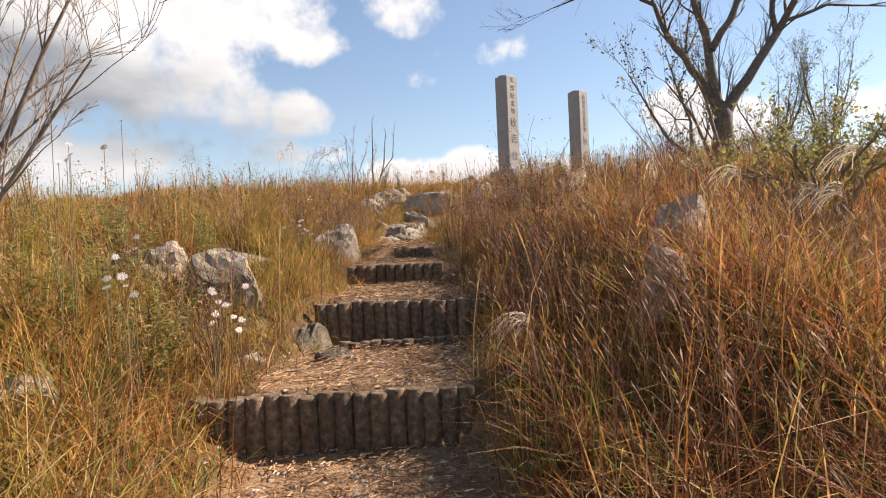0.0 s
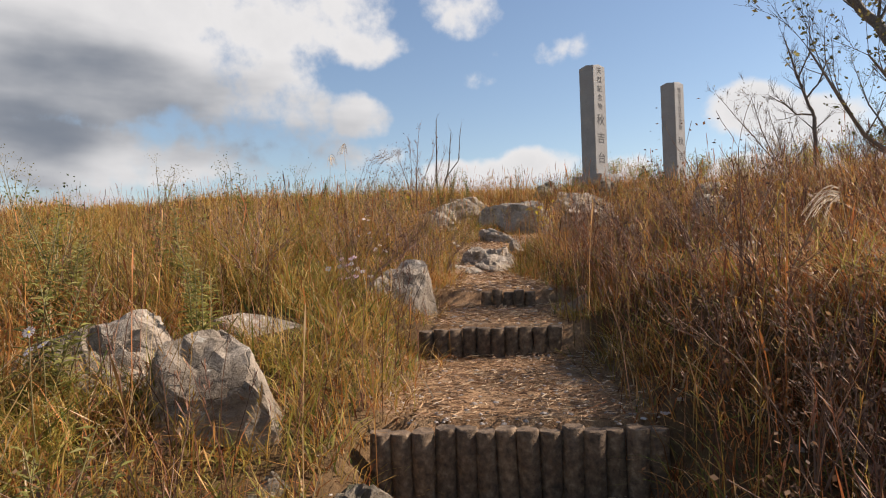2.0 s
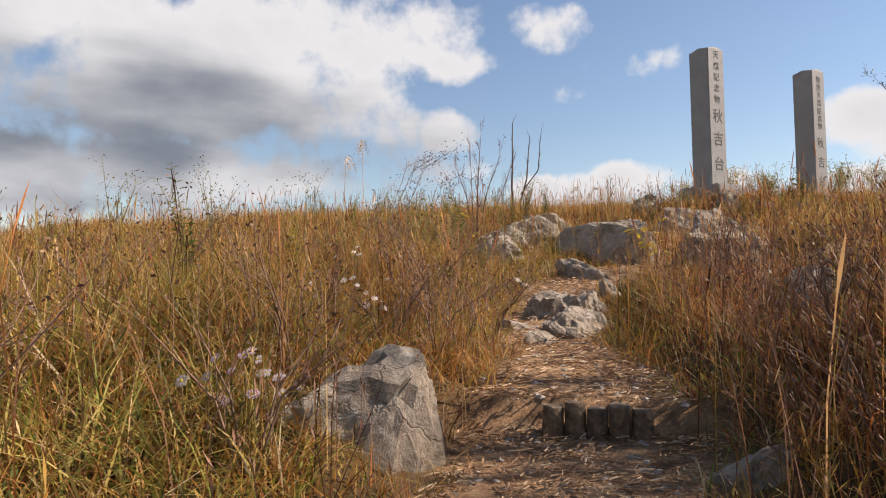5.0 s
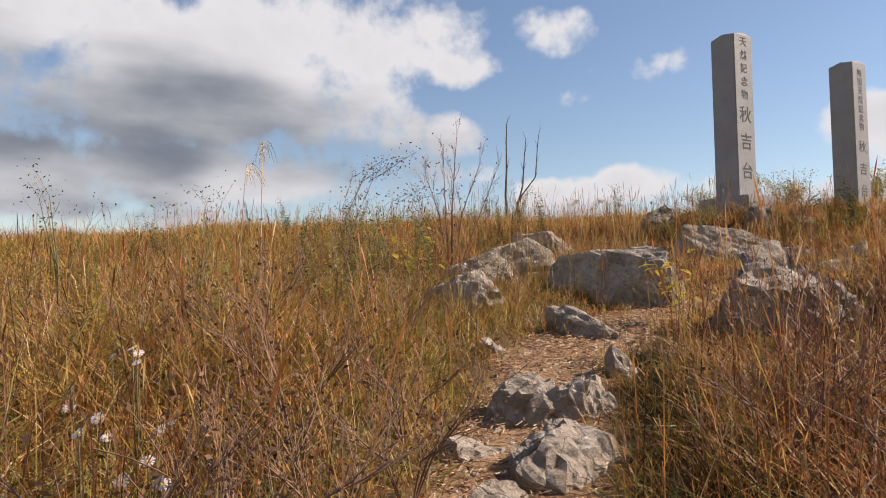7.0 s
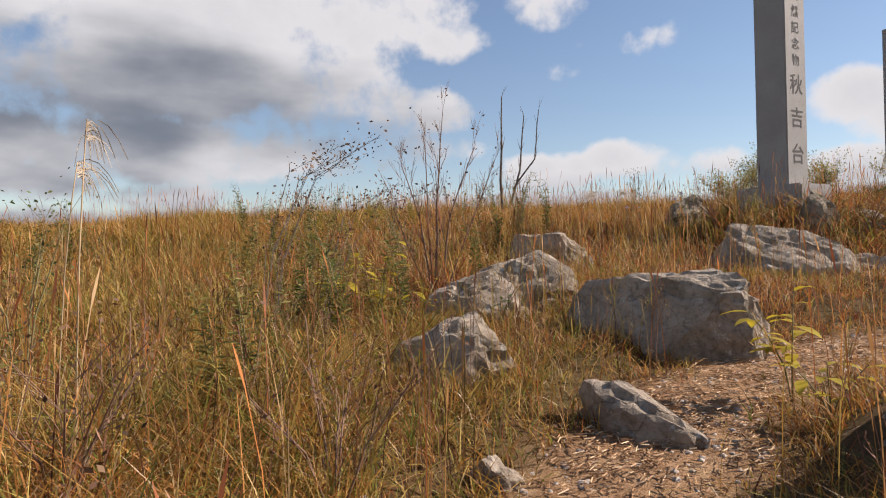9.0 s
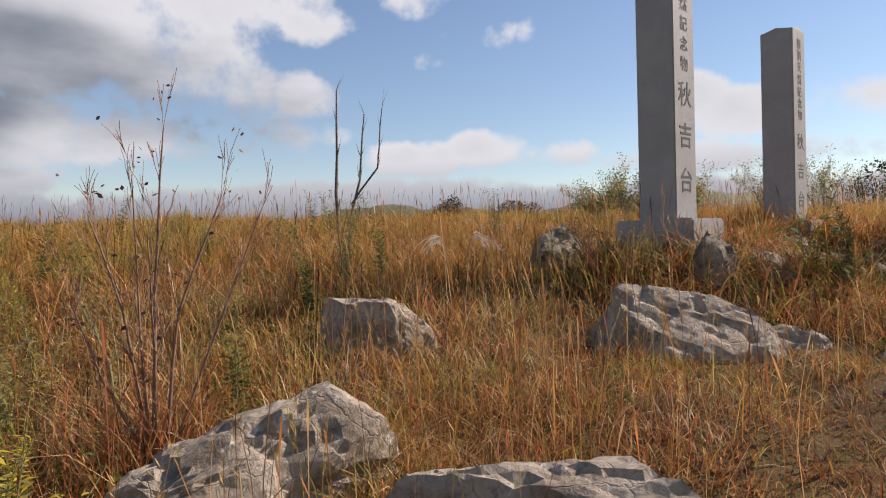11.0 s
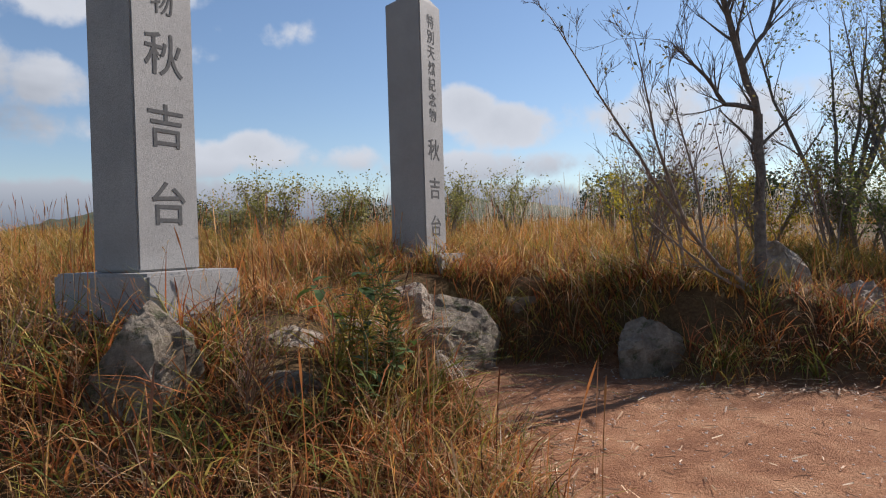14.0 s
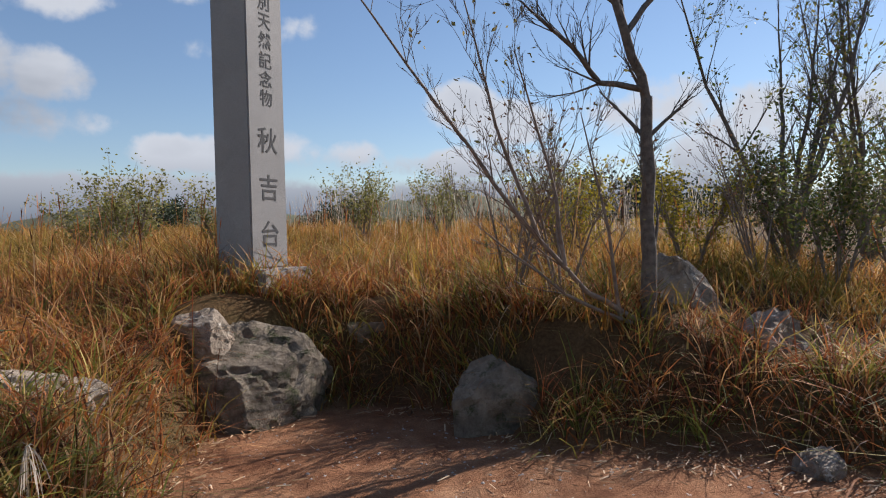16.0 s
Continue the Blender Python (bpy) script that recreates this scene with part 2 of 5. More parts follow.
def limestone(nt, b, N):
    big, fine = noise_tex(nt, 2.6, 8, 0.65), noise_tex(nt, 26, 8, 0.7)
    c = ramp(nt, big, [(0.28, (0.12, 0.095, 0.072)), (0.43, (0.265, 0.218, 0.168)), (0.58, (0.40, 0.34, 0.275)), (0.75, (0.29, 0.212, 0.145))])
    c = mixed(nt, 0.75, c, ramp(nt, fine, [(0.32, (0.42, 0.39, 0.37)), (0.5, (0.95, 0.93, 0.9)), (0.72, (1.15, 1.13, 1.1))]), "MULTIPLY")
    v = N("ShaderNodeTexVoronoi")
    v.feature = "DISTANCE_TO_EDGE"
    v.inputs["Scale"].default_value = 3.2
    g = N("ShaderNodeNewGeometry")
    warp = N("ShaderNodeVectorMath")
    warp.operation = "MULTIPLY_ADD"
    nn = N("ShaderNodeTexNoise")
    nn.inputs["Scale"].default_value, nn.inputs["Detail"].default_value = 3.0, 6
    wire(nt, g.outputs["Position"], nn.inputs["Vector"])
    warp.inputs[1].default_value = (0.45, 0.45, 0.45)
    wire(nt, nn.outputs["Color"], warp.inputs[0])
    wire(nt, g.outputs["Position"], warp.inputs[2])
    wire(nt, warp.outputs[0], v.inputs["Vector"])
    crack = ramp(nt, v.outputs["Distance"], [(0.0, (0.45, 0.42, 0.4)), (0.02, (1, 1, 1))])
    c = mixed(nt, 0.4, c, crack, "MULTIPLY")
    lich = ramp(nt, noise_tex(nt, 11, 4, 0.7), [(0.6, (0, 0, 0)), (0.68, (1, 1, 1))])
    c = mixed(nt, lich, c, (0.50, 0.47, 0.41))
    wire(nt, c, b.inputs["Base Color"])
    b.inputs["Roughness"].default_value = 0.88
    b.inputs["Specular IOR Level"].default_value = 0.25
    h = N("ShaderNodeMath")
    h.operation = "MULTIPLY_ADD"
    wire(nt, crack, h.inputs[0])
    h.inputs[1].default_value = 0.5
    wire(nt, fine, h.inputs[2])
    bump(nt, h.outputs[0], 0.75, 0.035, b)


M_ROCK = material("limestone", limestone)


def mossy(nt, b, N):
    c = ramp(nt, noise_tex(nt, 5, 8, 0.7), [(0.3, (0.07, 0.056, 0.04)), (0.48, (0.20, 0.16, 0.115)), (0.62, (0.34, 0.285, 0.21)), (0.76, (0.46, 0.40, 0.31))])
    g = ramp(nt, noise_tex(nt, 8, 5, 0.7), [(0.52, (0, 0, 0)), (0.64, (1, 1, 1))])
    c = mixed(nt, g, c, ramp(nt, noise_tex(nt, 60, 4), [(0.3, (0.03, 0.035, 0.015)), (0.7, (0.10, 0.10, 0.04))]))
    wire(nt, c, b.inputs["Base Color"])
    b.inputs["Roughness"].default_value = 0.92
    bump(nt, noise_tex(nt, 22, 9, 0.75), 0.9, 0.05, b)


M_MOSSROCK = material("mossy_limestone", mossy)


def granite(nt, b, N):
    c = ramp(nt, noise_tex(nt, 170, 3, 0.7), [(0.33, (0.13, 0.13, 0.13)), (0.5, (0.275, 0.27, 0.265)), (0.68, (0.40, 0.395, 0.38))])
    c = mixed(nt, 0.6, c, ramp(nt, noise_tex(nt, 3.2, 7), [(0.3, (0.72, 0.71, 0.70)), (0.7, (1.08, 1.07, 1.05))]), "MULTIPLY")
    wire(nt, c, b.inputs["Base Color"])
    b.inputs["Roughness"].default_value = 0.7
    bump(nt, noise_tex(nt, 90, 6), 0.35, 0.006, b)


M_GRANITE = material("granite", granite)
M_INK = plain("carved_letters", (0.05, 0.05, 0.052), (0.10, 0.10, 0.10), 60, 0.9)


def wood(nt, b, N):
    oi = N("ShaderNodeObjectInfo")
    c = ramp(nt, noise_tex(nt, 30, 6), [(0.3, (0.06, 0.04, 0.026)), (0.55, (0.17, 0.115, 0.07)), (0.75, (0.31, 0.23, 0.15))])
    c = mixed(nt, 0.7, c, ramp(nt, oi.outputs["Random"], [(0.0, (0.65, 0.62, 0.6)), (1.0, (1.2, 1.15, 1.1))]), "MULTIPLY")
    wire(nt, c, b.inputs["Base Color"])
    b.inputs["Roughness"].default_value = 0.85
    bump(nt, noise_tex(nt, 55, 8), 0.6, 0.015, b)


M_WOOD = material("weathered_wood", wood)


def soil(nt, b, N):
    at = N("ShaderNodeAttribute")
    at.attribute_name = "bare"
    red = ramp(nt, noise_tex(nt, 3, 8, 0.7), [(0.3, (0.175, 0.075, 0.038)), (0.5, (0.29, 0.14, 0.072)), (0.7, (0.40, 0.225, 0.125))])
    grit = ramp(nt, noise_tex(nt, 75, 5, 0.75), [(0.35, (0.6, 0.58, 0.55)), (0.55, (1, 1, 1)), (0.7, (1.5, 1.4, 1.3))])
    red = mixed(nt, 0.8, red, grit, "MULTIPLY")
    at2 = N("ShaderNodeAttribute")
    at2.attribute_name = "red"
    tan = ramp(nt, noise_tex(nt, 6, 8, 0.7), [(0.3, (0.17, 0.095, 0.05)), (0.5, (0.33, 0.20, 0.11)), (0.7, (0.47, 0.32, 0.185))])
    red = mixed(nt, at2.outputs["Fac"], mixed(nt, 0.9, tan, grit, "MULTIPLY"), red)
    mat = ramp(nt, noise_tex(nt, 1.3, 8, 0.7), [(0.3, (0.06, 0.038, 0.02)), (0.5, (0.12, 0.075, 0.035)), (0.7, (0.10, 0.085, 0.035))])
    mat = mixed(nt, 0.8, mat, ramp(nt, noise_tex(nt, 40, 5, 0.75), [(0.35, (0.45, 0.43, 0.4)), (0.65, (1.25, 1.2, 1.1))]), "MULTIPLY")
    wire(nt, mixed(nt, at.outputs["Fac"], mat, red), b.inputs["Base Color"])
    b.inputs["Roughness"].default_value = 0.95
    b.inputs["Specular IOR Level"].default_value = 0.15
    bump(nt, noise_tex(nt, 45, 8, 0.7), 0.7, 0.03, b)


M_SOIL = material("soil", soil)
M_PEBBLE = plain("pebble", (0.25, 0.2, 0.16), (0.48, 0.43, 0.38), 14, 0.9, 0.4, 90)

# ---- ground ----


def smooth(a, b, v):
    s = np.clip((np.asarray(v, float) - a) / (b - a), 0, 1)
    return s * s * (3 - 2 * s)


_W = np.random.default_rng(3)
_K = [(_W.uniform(0, 6.28), _W.uniform(0, 6.28), 0.75 + 0.5 * _W.random()) for _ in range(9)]


def ripple(x, y, scale):
    """Smooth uneven relief, about -1 to 1."""
    s = 0
    for k, (a, p, m) in enumerate(_K):
        s = s + np.sin((x * math.cos(a) + y * math.sin(a)) * 6.28 / scale * m * (1 + 0.35 * k) + p) / (1 + 0.35 * k)
    return s / 3.2


WAY = [(0.2, -6.0), (0.2, 4.0), (-0.15, 7.3), (-0.05, 9.0), (-0.15, 10.6), (-0.15, 11.8), (-0.4, 13.5), (-0.45, 14.8), (-0.05, 16.0), (0.55, 16.9), (1.45, 17.5), (2.5, 18.0), (3.7, 18.6), (5.0, 19.5), (6.4, 20.2)]
STEPS = [(7.27, 1.50, 1.80), (8.97, 1.84, 2.16), (10.58, 2.24, 2.44), (11.75, 2.49, 2.63)]


def way_distance(x, y):
    d = np.full(np.shape(x), 99.0)
    for (ax, ay), (bx, by) in zip(WAY, WAY[1:]):
        ux, uy = bx - ax, by - ay
        s = np.clip(((x - ax) * ux + (y - ay) * uy) / (ux * ux + uy * uy), 0, 1)
        d = np.minimum(d, np.hypot(x - ax - s * ux, y - ay - s * uy))
    return d


def square(x, y):
    """Below 1 on the red earth square."""
    return np.minimum(np.hypot((x - 5.95) / 2.15, (y - 20.0) / 2.15), np.hypot((x - 5.2) / 1.2, (y - 22.1) / 1.55))


def bareness(x, y):
    """1 on the trodden way and the red earth square, 0 under grass."""
    x, y = np.asarray(x, float), np.asarray(y, float)
    wide = 0.60 - 0.10 * smooth(8.8, 10.2, y) - 0.17 * smooth(11.5, 12.8, y) + 0.08 * smooth(14.5, 16, y)
    wide = wide - 0.12 * smooth(15.5, 17.5, y) * (1 - smooth(2.0, 3.0, x))
    path = 1 - smooth(wide - 0.12, wide + 0.2, way_distance(x, y) + 0.12 * ripple(x, y, 1.1))
    e = square(x, y) + 0.07 * ripple(x, y, 1.6)
    return np.maximum(path, 1 - smooth(0.86, 1.06, e))


def height(x, y):
    x, y = np.asarray(x, float), np.asarray(y, float)
    z = np.interp(y, [-60, -10, 3, 7, 9, 10.6, 12, 14, 16, 18, 20, 22, 25, 32, 45, 80], [-6, -1, 1.25, 1.75, 2.2, 2.5, 2.75, 3.08, 3.36, 3.55, 3.85, 4.3, 4.70, 5.18, 5.55, 5.9])
    z = z + 0.55 * smooth(0.9, 4.2, x) * smooth(7.5, 12, y) * (1 - smooth(14.5, 18, y))
    z = z + 0.05 * smooth(2, 9, -x) * smooth(6, 10, y) + 0.25 * smooth(0.8, 2.2, -x) * (1 - smooth(11, 15, y))
    z = z + 0.36 * np.exp(-((x - 2.3) ** 2 + (y - 21.9) ** 2) / 1.3) + 0.2 * np.exp(-((x - 4.6) ** 2 + (y - 24.5) ** 2) / 1.0)
    low = 1 - smooth(8.8, 9.8, y)
    z = z + (0.30 + 0.2 * low) * smooth(0.62 + 0.5 * low, 1.05 + 0.55 * low, x) * (1 - smooth(1.6, 3.2, x)) * smooth(5.5, 7, y) * (1 - smooth(10.5, 12.5, y))
    z = z + 0.25 * np.exp(-((x - 8.0) ** 2 / 3 + (y - 22.9) ** 2 / 0.6))
    far = smooth(30, 120, np.hypot(x, y - 15))
    z = z + far * (1.2 * ripple(x, y, 160) - 0.6) + 0.07 * ripple(x, y, 2.3) + 0.1 * ripple(x, y, 6)
    d = way_distance(x, y)
    # the trodden way with its steps
    w = np.interp(y, [-10, 3, 7.2], [-1, 1.2, 1.5])
    for k, (sy, lo, hi) in enumerate(STEPS):
        nxt = STEPS[k + 1][1] if k < 3 else 2.75
        ny = STEPS[k + 1][0] if k < 3 else 13.2
        w = np.where(y >= sy, np.interp(y, [sy, ny], [hi, nxt]), w)
    w = np.where(y >= 13.2, np.interp(y, [13.2, 14.4, 15.6, 17, 19, 20.4, 22], [2.75, 2.9, 3.15, 3.33, 3.55, 3.8, 3.85]), w)
    k = 1 - smooth(0.52, 0.86, d)
    z = z * (1 - k) + w * k
    e = square(x, y)
    k = 1 - smooth(0.95, 1.27, e)
    return z * (1 - k) + (3.8 + 0.015 * ripple(x, y, 0.9)) * k


def mesh_np(name, verts, quads=None, tris=None, smooth_shade=False):
    me = bpy.data.meshes.new(name)
    verts = np.asarray(verts, np.float32).reshape(-1, 3)
    nq = 0 if quads is None else len(quads)
    nt3 = 0 if tris is None else len(tris)
    loops = np.concatenate([np.asarray(a, np.int32).ravel() for a in (quads, tris) if a is not None])
    me.vertices.add(len(verts))
    me.vertices.foreach_set("co", verts.ravel())
    me.loops.add(len(loops))
    me.loops.foreach_set("vertex_index", loops)
    me.polygons.add(nq + nt3)
    starts = np.concatenate([np.arange(nq) * 4, nq * 4 + np.arange(nt3) * 3]).astype(np.int32)
    me.polygons.foreach_set("loop_start", starts)
    if smooth_shade:
        me.polygons.foreach_set("use_smooth", np.ones(nq + nt3, bool))
    me.update(calc_edges=True)
    me.validate()
    return me


def put(name, me, mat, parent=None, label="", category="", group="", kind=""):
    me.materials.append(mat)
    ob = new(name, me)
    if parent:
        ob.parent = parent
    return tagged(ob, label, category, group, kind)


def graded(lo, hi, step, reach):
    mid = list(np.arange(lo, hi + 1e-6, step))
    up, s, v = [], step, hi
    while v < reach:
        s *= 1.25
        v += s
        up.append(v)
    dn, s, v = [], step, lo
    while v > -reach:
        s *= 1.25
        v -= s
        dn.append(v)
    return np.array(dn[::-1] + mid + up)


def make_ground():
    xs, ys = graded(-7, 12, 0.11, 2500), graded(3, 29, 0.11, 2500)
    X, Y = np.meshgrid(xs, ys)
    Z = height(X, Y)
    v = np.stack([X, Y, Z], -1)
    idx = np.arange(X.size).reshape(X.shape)
    q = np.stack([idx[:-1, :-1], idx[:-1, 1:], idx[1:, 1:], idx[1:, :-1]], -1).reshape(-1, 4)
    me = mesh_np("ground", v, q, smooth_shade=True)
    a = me.attributes.new("bare", "FLOAT", "POINT")
    a.data.foreach_set("value", bareness(X, Y).ravel().astype(np.float32))
    a = me.attributes.new("red", "FLOAT", "POINT")
    a.data.foreach_set("value", (smooth(17.5, 20, Y + 0.3 * X) * smooth(1.5, 3.5, X)).ravel().astype(np.float32))
    put("ground", me, M_SOIL, None, "reddish bare earth path and grassy hillside soil", "ground", "", "structure")


make_ground()


# ---- memorial pillars ----
def bm_put(name, bm, mat, parent=None, label="", category="", group="", kind="", shade=False):
    me = bpy.data.meshes.new(name)
    bm.to_mesh(me)
    bm.free()
    if shade:
        for p in me.polygons:
            p.use_smooth = True
    return put(name, me, mat, parent, label, category, group, kind)


def block(w, d, z0, z1, cap=0.0, bevel=0.012):
    bm = bmesh.new()
    bmesh.ops.create_cube(bm, size=1.0)
    for v in bm.verts:
        v.co = Vector((v.co.x * w, v.co.y * d, z1 if v.co.z > 0 else z0))
    bmesh.ops.bevel(bm, geom=bm.edges[:], offset=bevel, segments=2, affect="EDGES")
    if cap:
        tops = [f for f in bm.faces if f.normal.z > 0.9]
        r = bmesh.ops.poke(bm, faces=tops)
        for v in r["verts"]:
            v.co.z += cap
    return bm


def glyph(ch, size, m, parent):
    cu = bpy.data.curves.new("inscription", "FONT")
    cu.body, cu.size, cu.extrude, cu.offset = ch, size, 0.0025, 0.006 * size
    cu.align_x, cu.align_y = "CENTER", "CENTER"
    tmp = bpy.data.objects.new("glyph_source", cu)
    scene.collection.objects.link(tmp)
    me = bpy.data.meshes.new_from_object(tmp.evaluated_get(bpy.context.evaluated_depsgraph_get()))
    bpy.data.objects.remove(tmp)
    me.name = "inscription"
    me.materials.clear()
    ob = put("inscription", me, M_INK, parent)
    ob.matrix_basis = m
    return ob


def pillar(x, y, turn, z0, z1, w, plinth_w, plinth_d, plinth_z, text):
    top = new("stone_pillar")
    top.matrix_world = pose(x, y, plinth_z, 0, 0, turn)
    tagged(top, "tall grey granite memorial pillar with carved dark characters", "pillar", "memorial pillars")
    h0, h1 = z0 - plinth_z, z1 - plinth_z
    bm_put("shaft", block(w, w, h0, h1, 0.05), M_GRANITE, top)
    bm_put("plinth", block(plinth_w, plinth_d, 0, h0 - 0.003, 0, 0.02), M_GRANITE, top, "square granite plinth")
    for ch, z, s in text:
        glyph(ch, s, pose(0, -w / 2 - 0.0005, z - plinth_z, 90, 0, 0), top)
    return top


FACE = 42.0
pillar(2.147, 22.157, FACE, 4.93, 7.63, 0.45, 0.70, 0.94, 4.30,
       [("天", 7.50, .17), ("然", 7.27, .17), ("記", 7.05, .17), ("念", 6.83, .17), ("物", 6.61, .17), ("秋", 6.27, .29), ("吉", 5.82, .29), ("台", 5.33, .29)])
pillar(4.69, 24.55, FACE, 4.93, 7.72, 0.45, 0.62, 0.9, 4.45,
       [("特", 7.50, .16), ("別", 7.33, .16), ("天", 7.16, .16), ("然", 6.98, .16), ("記", 6.80, .16), ("念", 6.63, .16), ("物", 6.46, .16), ("秋", 6.07, .25), ("吉", 5.64, .25), ("台", 5.22, .25)])


# ---- timber steps ----
def stake_mesh(r, h, seed):
    rnd = random.Random(seed)
    bm = bmesh.new()
    n = 9
    rings = []
    for z, k in ((-0.25, 1.0), (h * 0.5, 1.0), (h - 0.008, 0.99), (h, 0.92)):
        rings.append([bm.verts.new((math.cos(6.283 * i / n) * r * k * rnd.uniform(.93, 1.06), math.sin(6.283 * i / n) * r * k * rnd.uniform(.93, 1.06), z + rnd.uniform(-.006, .006))) for i in range(n)])
    for a, b in zip(rings, rings[1:]):
        for i in range(n):
            bm.faces.new((a[i], a[(i + 1) % n], b[(i + 1) % n], b[i]))
    bm.faces.new(rings[-1])
    me = bpy.data.meshes.new("stake")
    bm.to_mesh(me)
    bm.free()
    for p in me.polygons:
        p.use_smooth = len(p.vertices) == 4
    me.materials.append(M_WOOD)
    return me


def log_step(xl, yl, xr, yr, lo, hi, r=0.052):
    top = new("log_step")
    top.matrix_world = pose(xl, yl, lo)
    tagged(top, "step edge of weathered upright log stakes holding earth", "step", "path steps")
    shapes = [stake_mesh(r, hi - lo, k) for k in range(5)]
    length = math.hypot(xr - xl, yr - yl)
    n = int(length / (2 * r * 0.88))
    for i in range(n):
        s = (i + 0.5) / n
        ob = new("stake", shapes[i % 5])
        ob.parent = top
        ob.matrix_basis = pose((xr - xl) * s, (yr - yl) * s + random.uniform(-.012, .012), random.uniform(-.018, .008), random.uniform(-2, 2), random.uniform(-2, 2), 40 * i)
    return top


log_step(-1.0, 7.12, 0.46, 7.24, 1.50, 1.80)
log_step(-0.72, 8.85, 0.58, 8.94, 1.83, 2.16)
log_step(-0.5, 8.62, 0.45, 8.70, 1.72, 1.89, 0.045)
log_step(-0.72, 10.45, 0.26, 10.54, 2.24, 2.44)
log_step(-0.34, 11.68, 0.14, 11.70, 2.49, 2.635, 0.047)


# ---- limestone boulders ----
def boulder(x, y, top_z, w, d, h, turn=0, seed=0, rough=1.0, tilt=(0, 0), moss=False):
    """A weathered limestone block, its top at top_z, sunk into the soil."""
    rnd = random.Random(seed * 7 + 1)
    bm = bmesh.new()
    bmesh.ops.create_icosphere(bm, subdivisions=5 if w > 0.95 else 4, radius=1.0)
    cuts = [(Vector((rnd.uniform(-.5, .5), rnd.uniform(-.6, .2), 1)).normalized(), rnd.uniform(0.5, 0.7))]
    for _ in range(16):
        v = Vector((rnd.uniform(-1, 1), rnd.uniform(-1, 1), rnd.uniform(-.25, .8))).normalized()
        cuts.append((v, rnd.uniform(0.55, 0.84)))
    off = Vector((seed * 3.7, seed * 1.9, seed * 5.1))
    bed = Vector((rnd.uniform(-.5, .5), rnd.uniform(-.5, .5), 1)).normalized()
    for v in bm.verts:
        p = v.co.copy()
        for n, c in cuts:
            over = p.dot(n) - c
            if over > 0:
                p -= n * over
        n = v.co
        s = noise.fractal(p * 1.2 + off, 1.0, 2.0, 4) * 0.055 * rough
        crack = abs(noise.noise(p * 1.7 + off)) * 13
        s -= max(0, 1 - crack) * 0.085 * rough
        fissure = abs(noise.noise(Vector((p.x * 3.4, p.y * 3.4, p.z * 1.3)) - off)) * 16
        s -= max(0, 1 - fissure) * 0.04 * rough
        layer = p.dot(bed) * 4 + noise.noise(p * 1.5 + off) * 1.4
        s += (layer - math.floor(layer) - 0.5) * 0.05 * rough * max(0, noise.noise(p * 1.4 - off) + 0.15)
        s += noise.fractal(p * 6 + off, 0.7, 2.1, 4) * 0.03 * rough
        v.co = p + n * s
    zs = [v.co.z for v in bm.verts]
    zt = max(zs)
    for v in bm.verts:
        v.co = Vector((v.co.x * w / 1.55, v.co.y * d / 1.55, (v.co.z - zt) * h / 1.25))
    me = bpy.data.meshes.new("boulder")
    bm.to_mesh(me)
    bm.free()
    ob = put("boulder", me, M_MOSSROCK if moss else M_ROCK, None, "dark mossy limestone boulder at the edge of the earth" if moss else "weathered pale grey limestone boulder among dry grass", "rock", "limestone boulders")
    ob.matrix_world = pose(x, y, top_z, tilt[0], tilt[1], turn)
    ROCKS.append((x, y, w, d, top_z, turn))
    return ob


ROCKS = []
# beside the steps
boulder(-2.12, 9.05, 2.71, 1.05, .65, .8, 15, 1)
boulder(-1.40, 8.8, 2.63, .66, .5, .7, -20, 2)
boulder(-1.58, 9.75, 2.63, .9, .5, .5, 8, 3)
boulder(-1.72, 6.8, 2.02, .75, .4, .6, -25, 4)
boulder(-.43, 8.2, 1.90, .36, .3, .34, 10, 5, moss=True)
boulder(-.72, 8.5, 2.05, .34, .28, .4, 50, 6, moss=True)
boulder(-1.05, 8.45, 2.10, .36, .28, .4, 5, 7, moss=True)
boulder(-.95, 7.85, 1.93, .3, .25, .3, 0, 48)
boulder(1.78, 7.9, 2.82, .46, .42, .8, 20, 8)
boulder(1.55, 7.3, 2.5, .4, .34, .6, 60, 13, tilt=(0, 14))
boulder(.78, 8.1, 2.02, .22, .2, .3, 0, 10)
boulder(.95, 8.6, 2.16, .26, .2, .3, 30, 44)
boulder(-.95, 11.2, 2.93, .72, .6, .85, 20, 24)
boulder(1.35, 10.85, 3.0, 1.15, .6, .9, -12, 12)
boulder(.42, 11.2, 2.62, .28, .22, .25, 10, 45)
# among the grass below the pillars
boulder(-.45, 14.25, 3.09, .56, .46, .5, 10, 13, rough=1.7)
boulder(-.22, 13.55, 2.97, .58, .5, .5, 60, 14, rough=1.5, tilt=(12, 0))
boulder(-.7, 13.7, 2.88, .3, .3, .3, 0, 15)
boulder(-.15, 14.35, 3.08, .34, .3, .4, 30, 16, rough=1.5)
boulder(-.45, 13.2, 2.84, .34, .3, .3, 80, 49)
boulder(-.86, 15.27, 3.2, .24, .2, .35, 0, 50)
boulder(-.81, 14.9, 2.98, .24, .2, .3, 20, 51)
boulder(.05, 14.95, 3.19, .32, .3, .45, 20, 47)
boulder(-.22, 15.85, 3.38, .74, .36, .45, -35, 17, tilt=(0, 8))
boulder(1.12, 15.5, 3.86, 1.45, .85, 1.2, 10, 19, rough=1.3)
boulder(1.85, 14.7, 3.45, .8, .6, .8, 30, 20)
boulder(2.25, 13.8, 3.75, .5, .5, .8, 0, 21)
boulder(1.9, 12.6, 3.5, .5, .4, .6, 0, 22)
boulder(1.2, 13.2, 3.25, .5, .4, .6, 40, 23)
